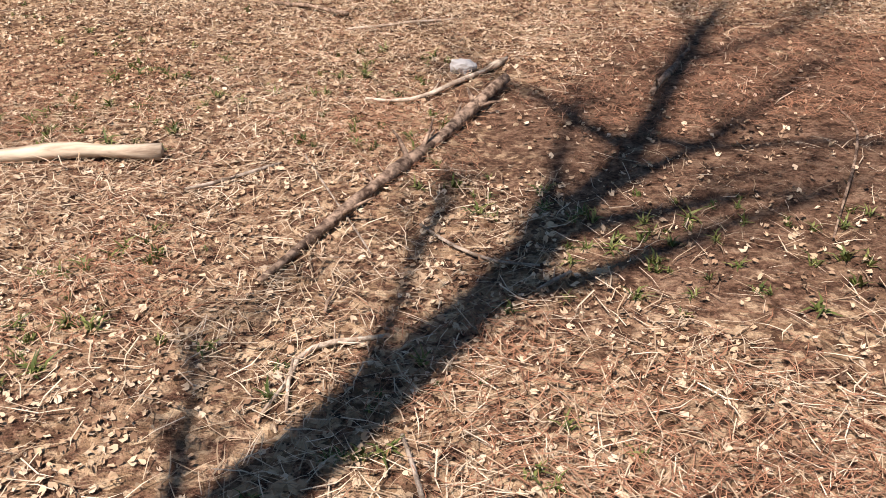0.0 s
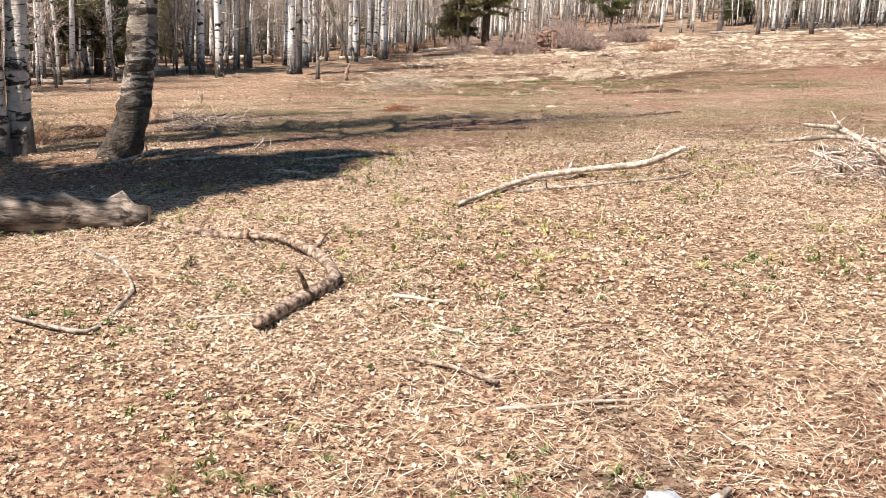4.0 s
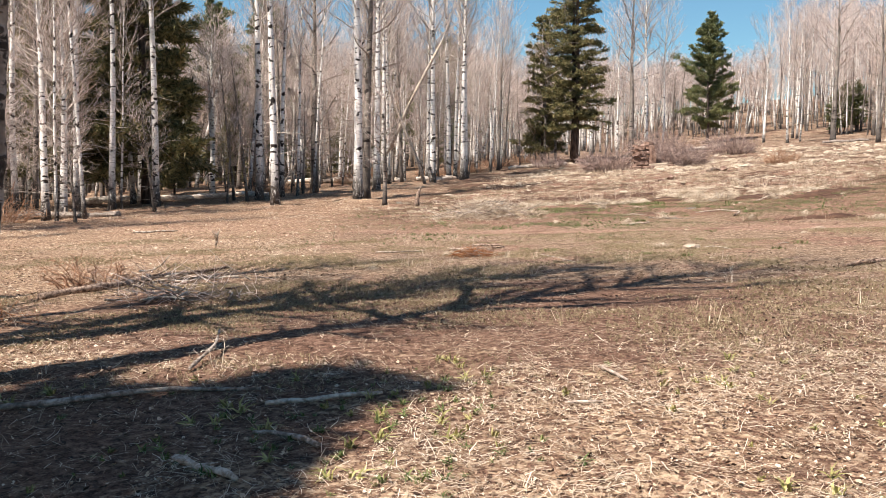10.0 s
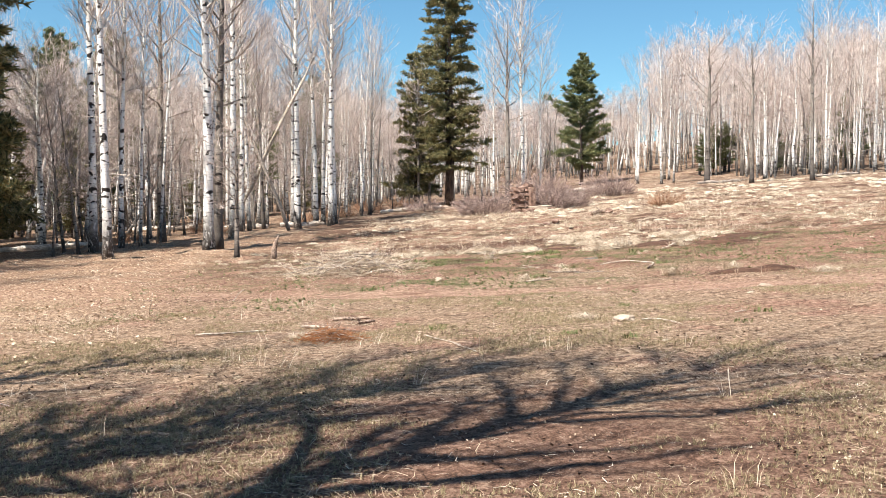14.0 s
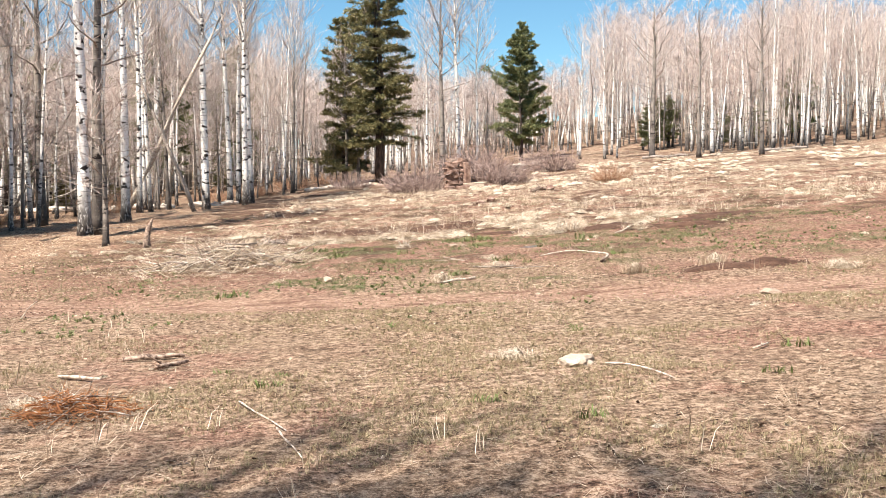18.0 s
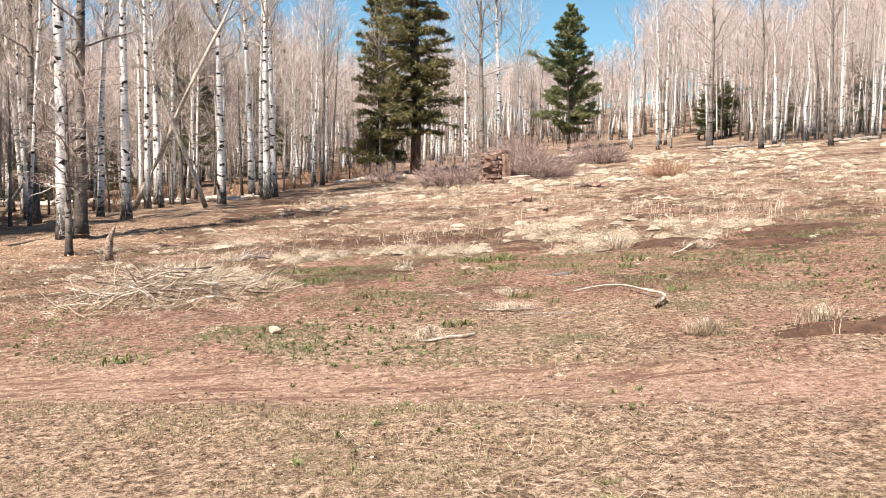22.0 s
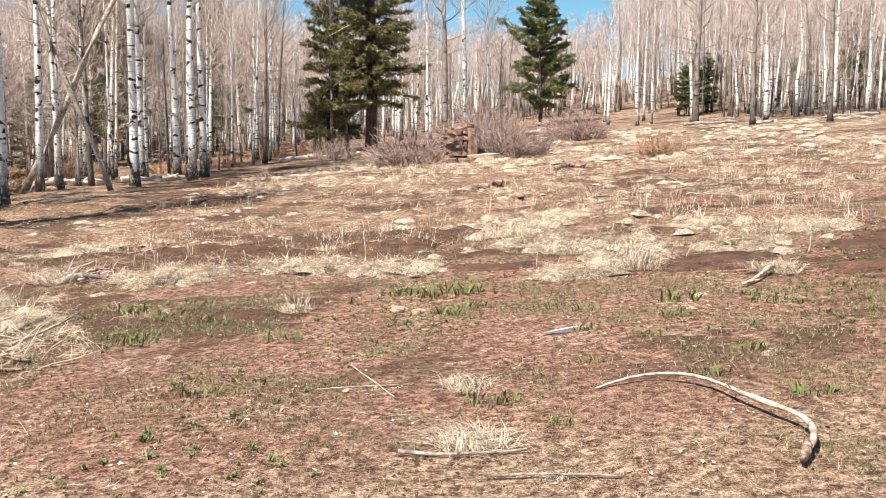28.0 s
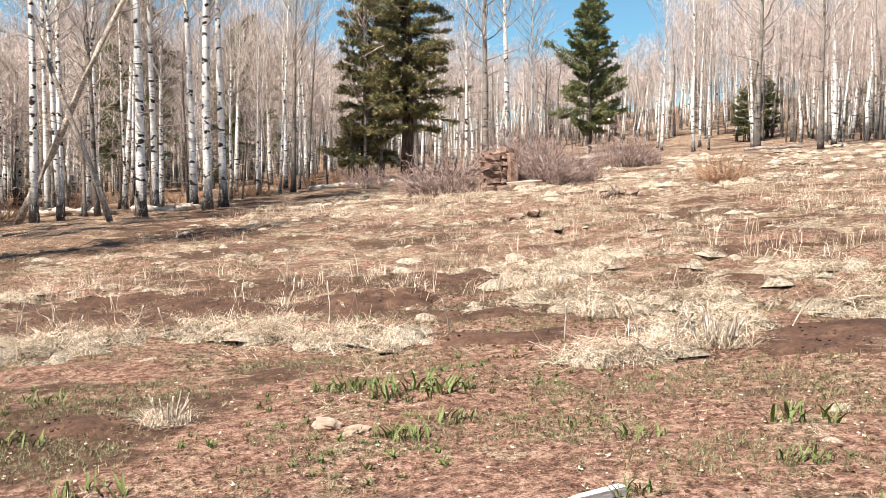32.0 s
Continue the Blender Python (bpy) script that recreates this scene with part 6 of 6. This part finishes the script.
for n, (x, y) in enumerate(((-7.5, 54), (-9.5, 49), (-12, 46), (-16.5, 43), (-15.5, 33.5), (-19, 27), (-5.0, 57), (-11, -12.2), (-13.2, -15.4), (-11.6, -16.6), (7.2, 55), (-22, 4), (-16.5, 47))):
    shrub("low reddish brush at the wood's edge", x, y, 1.3 if y > 0 else 0.6, 1.1 if y > 0 else 0.5, 55, SHRUB_RED, 20 + n)


# the ruined chimney of flat stones
def slab(name, size, seed, parent, m, material=STONE):
    bm = bmesh.new()
    bmesh.ops.create_cube(bm, size=1.0)
    bmesh.ops.subdivide_edges(bm, edges=bm.edges[:], cuts=2, use_grid_fill=True)
    off = Vector((seed * 2.3, seed * 5.1, seed))
    for v in bm.verts:
        c = v.co
        k = 1 - 0.12 * (abs(c.x) * 2) ** 2 * (abs(c.y) * 2) ** 2
        v.co = Vector((c.x * size[0] * k, c.y * size[1] * k, c.z * size[2])) + Vector((noise.noise(c * 2 + off), noise.noise(c * 2 + off * 2), noise.noise(c * 2 + off * 3))) * min(size) * 0.22
    me = bpy.data.meshes.new(name)
    bm.to_mesh(me), bm.free()
    me.materials.append(material)
    ob = part(name, me, parent)
    ob.matrix_basis = m
    return ob


ruin = new("stone_chimney")
ruin.location = (2.75, 39.0, gz(2.75, 39.0) - 0.05)
rng = random.Random(4)
# uneven courses: two or three flat stones each, jutting out on the weathered west side
z, course = 0.0, 0
while z < 1.4:
    h = rng.uniform(0.11, 0.22)
    x, end = -0.72 + rng.uniform(-0.14, 0.2), 0.22
    while x < end - 0.08:
        w = min(rng.uniform(0.3, 0.75), end - x + 0.05)
        slab("stone", (w + 0.03, 0.95 + rng.uniform(-0.12, 0.1), h * rng.uniform(0.86, 1.06)), rng.random() * 50, ruin,
             pose(x + w / 2, rng.uniform(-0.1, 0.06), z + h / 2, rng.uniform(-3, 3), rng.uniform(-4, 4), rng.uniform(-9, 9)))
        x += w
    z += h * 0.97
    course += 1
slab("stone", (0.52, 1.0, 1.62), 3, ruin, pose(0.46, 0.0, 0.78, 0, -2, 4))
slab("stone", (0.8, 0.85, 0.13), 8, ruin, pose(-0.02, 0, z + 0.07, 4, -16, 10))
slab("stone", (0.5, 0.55, 0.14), 9, ruin, pose(0.3, 0.05, z + 0.2, 0, 10, 30))
slab("stone", (0.3, 0.4, 0.12), 11, ruin, pose(-0.55, -0.1, z + 0.02, 0, 6, 50))
tagged(ruin, "ruined chimney of stacked reddish flat stones", "ruin")
for n, (x, y, s) in enumerate(((3.7, 38.1, (1.5, 0.8, 0.34)), (2.9, 37.6, (0.8, 0.5, 0.2)), (2.2, 37.9, (0.6, 0.5, 0.25)), (4.4, 37.7, (0.6, 0.5, 0.22)))):
    hold = new("fallen_slab")
    hold.location = (x, y, gz(x, y))
    slab("slab", s, 60 + n, hold, pose(0, 0, s[2] * 0.4, 3, -4, 10 * n), PALE_STONE if n == 0 else STONE)
    tagged(hold, "fallen flat stone before the ruined chimney", "stone")


# heaps of dead branches
def brush(label, x, y, wide, deep, high, many, seed, thick=0.02, stock=(DEAD, DEAD, DEAD_GREY, DEAD_BROWN), wisps=TWIG):
    rng = random.Random(seed)
    root = new("brush_pile")
    root.location = (x, y, gz(x, y))
    for _ in range(many):
        px, py = rng.gauss(0, 0.35) * wide, rng.gauss(0, 0.35) * deep
        a = rng.uniform(0, 6.28) if rng.random() < 0.6 else rng.gauss(0.25, 0.6)
        ln = rng.uniform(0.2, 0.85) * wide * 0.8
        over = max(0.02, high * (1 - min(1, math.hypot(px / wide, py / deep)) ** 2) * rng.random() ** 0.6)
        d = Vector((math.cos(a), math.sin(a), rng.uniform(-0.3, 0.5)))
        start = Vector((px, py, gz(x + px, y + py) - gz(x, y) + over)) - d * ln / 2
        start.z = max(start.z, gz(x + start.x, y + start.y) - gz(x, y) + 0.015)
        r = thick * rng.uniform(0.35, 1.1)
        s = Tubes()
        pts = bent(start, d, ln, 4, rng, 0.22)
        for p in pts:
            p.z = max(p.z, gz(x + p.x, y + p.y) - gz(x, y) + 0.01)
        s.add(pts, [r, r * 0.9, r * 0.75, r * 0.6, r * 0.3], 5)
        part("branch", s.mesh("branch", rng.choice(stock)), root)
    fine = Tubes()
    for _ in range(many * 4):
        px, py = rng.gauss(0, 0.42) * wide, rng.gauss(0, 0.42) * deep
        over = max(0.01, high * (1 - min(1, math.hypot(px / wide, py / deep)) ** 2) * rng.random())
        p = Vector((px, py, gz(x + px, y + py) - gz(x, y) + over))
        fine.add(bent(p, (rng.uniform(-1, 1), rng.uniform(-1, 1), rng.uniform(-0.2, 0.6)), wide * rng.uniform(0.12, 0.4), 3, rng, 0.3), [thick * 0.28, thick * 0.24, thick * 0.2, thick * 0.1], 3, False)
    tagged(part("twiggery", fine.mesh("twiggery", wisps), root, "fine dead twigs"), kind="stuff")
    return tagged(root, label, "brush pile")


brush("heap of bleached dead branches on pale grass", -6.2, 3.4, 1.5, 1.5, 0.42, 210, 1, 0.019, (DEAD, DEAD, POLE, DEAD_GREY, DEAD_BROWN), STRAW)
heap = np.random.default_rng(77)
hx, hy = -6.1 + heap.normal(0, 0.95, 420), 3.4 + heap.normal(0, 1.15, 420)
tagged(new("dry_grass", scatter("dry_grass", THATCH, hx, hy, heap.uniform(0.14, 0.4, 420), STRAW, heap, 0.3, 0.03)), "pale straw round a heap of branches", "grass", kind="stuff")
brush("pile of bleached and brown branches on litter", 0.0, -21.8, 0.95, 1.0, 0.4, 42, 2, 0.026)
brush("loose debris of pale sticks at the meadow's edge", -5.7, 8.6, 0.8, 0.6, 0.2, 18, 3)
brush("loose sticks below the aspens", -9.9, -12.4, 1.2, 0.8, 0.15, 16, 4)
brush("heap of brown and bleached dead branches by aspen feet", -12.9, -15.2, 0.9, 0.6, 0.32, 36, 5, 0.024, (DEAD_BROWN, DEAD_BROWN, DEAD, DEAD_GREY))
brush("reddish brown dead twigs under aspens", -10.9, -15.6, 0.8, 0.5, 0.2, 40, 6, 0.012, (ROTTEN, DEAD_BROWN, DEAD_BROWN, DEAD), ROTTEN)
brush("loose brown branches on trodden turf", -9.2, -13.9, 1.3, 0.5, 0.12, 22, 7, 0.018, (DEAD_BROWN, DEAD_GREY, DEAD))
stick("twig", "long thin straw-coloured stalk on bare soil", [(-1.94, 2.71), (-1.63, 1.72)], 0.006, 0.004, DEAD, 75, 0)
stick("twig", "thin pale stalk lying across another", [(-2.18, 2.01), (-1.85, 2.05), (-1.51, 2.01)], 0.005, 0.004, DEAD, 76, 0)
stick("twig", "thin pale stalk on meadow turf", [(-4.63, -8.72), (-4.23, -9.67)], 0.007, 0.004, DEAD, 77, 0)
stick("twig", "thin grey stick on straw by the track", [(-1.17, 0.06), (-0.85, 0.02), (-0.52, -0.13)], 0.009, 0.006, DEAD_GREY, 78, 1)
stick("fallen_branch", "thick bleached forked branch on a brush pile", [(0.5, -18.5, 0.25), (0.35, -19.6, 0.32), (0.25, -20.6, 0.34), (0.45, -21.6, 0.12), (0.6, -22.0)], 0.022, 0.05, DEAD, 61, 8)
stick("fallen_branch", "bleached crooked branch on a brush pile", [(-0.5, -20.0, 0.2), (0.2, -20.7, 0.3), (0.9, -21.0, 0.2)], 0.02, 0.035, DEAD_GREY, 62, 6)
brush("small heap of orange dead pine twigs", -5.78, -8.8, 0.5, 0.36, 0.15, 110, 9, 0.008, (ROTTEN, ROTTEN, ROTTEN, DEAD_BROWN, DEAD), ROTTEN)
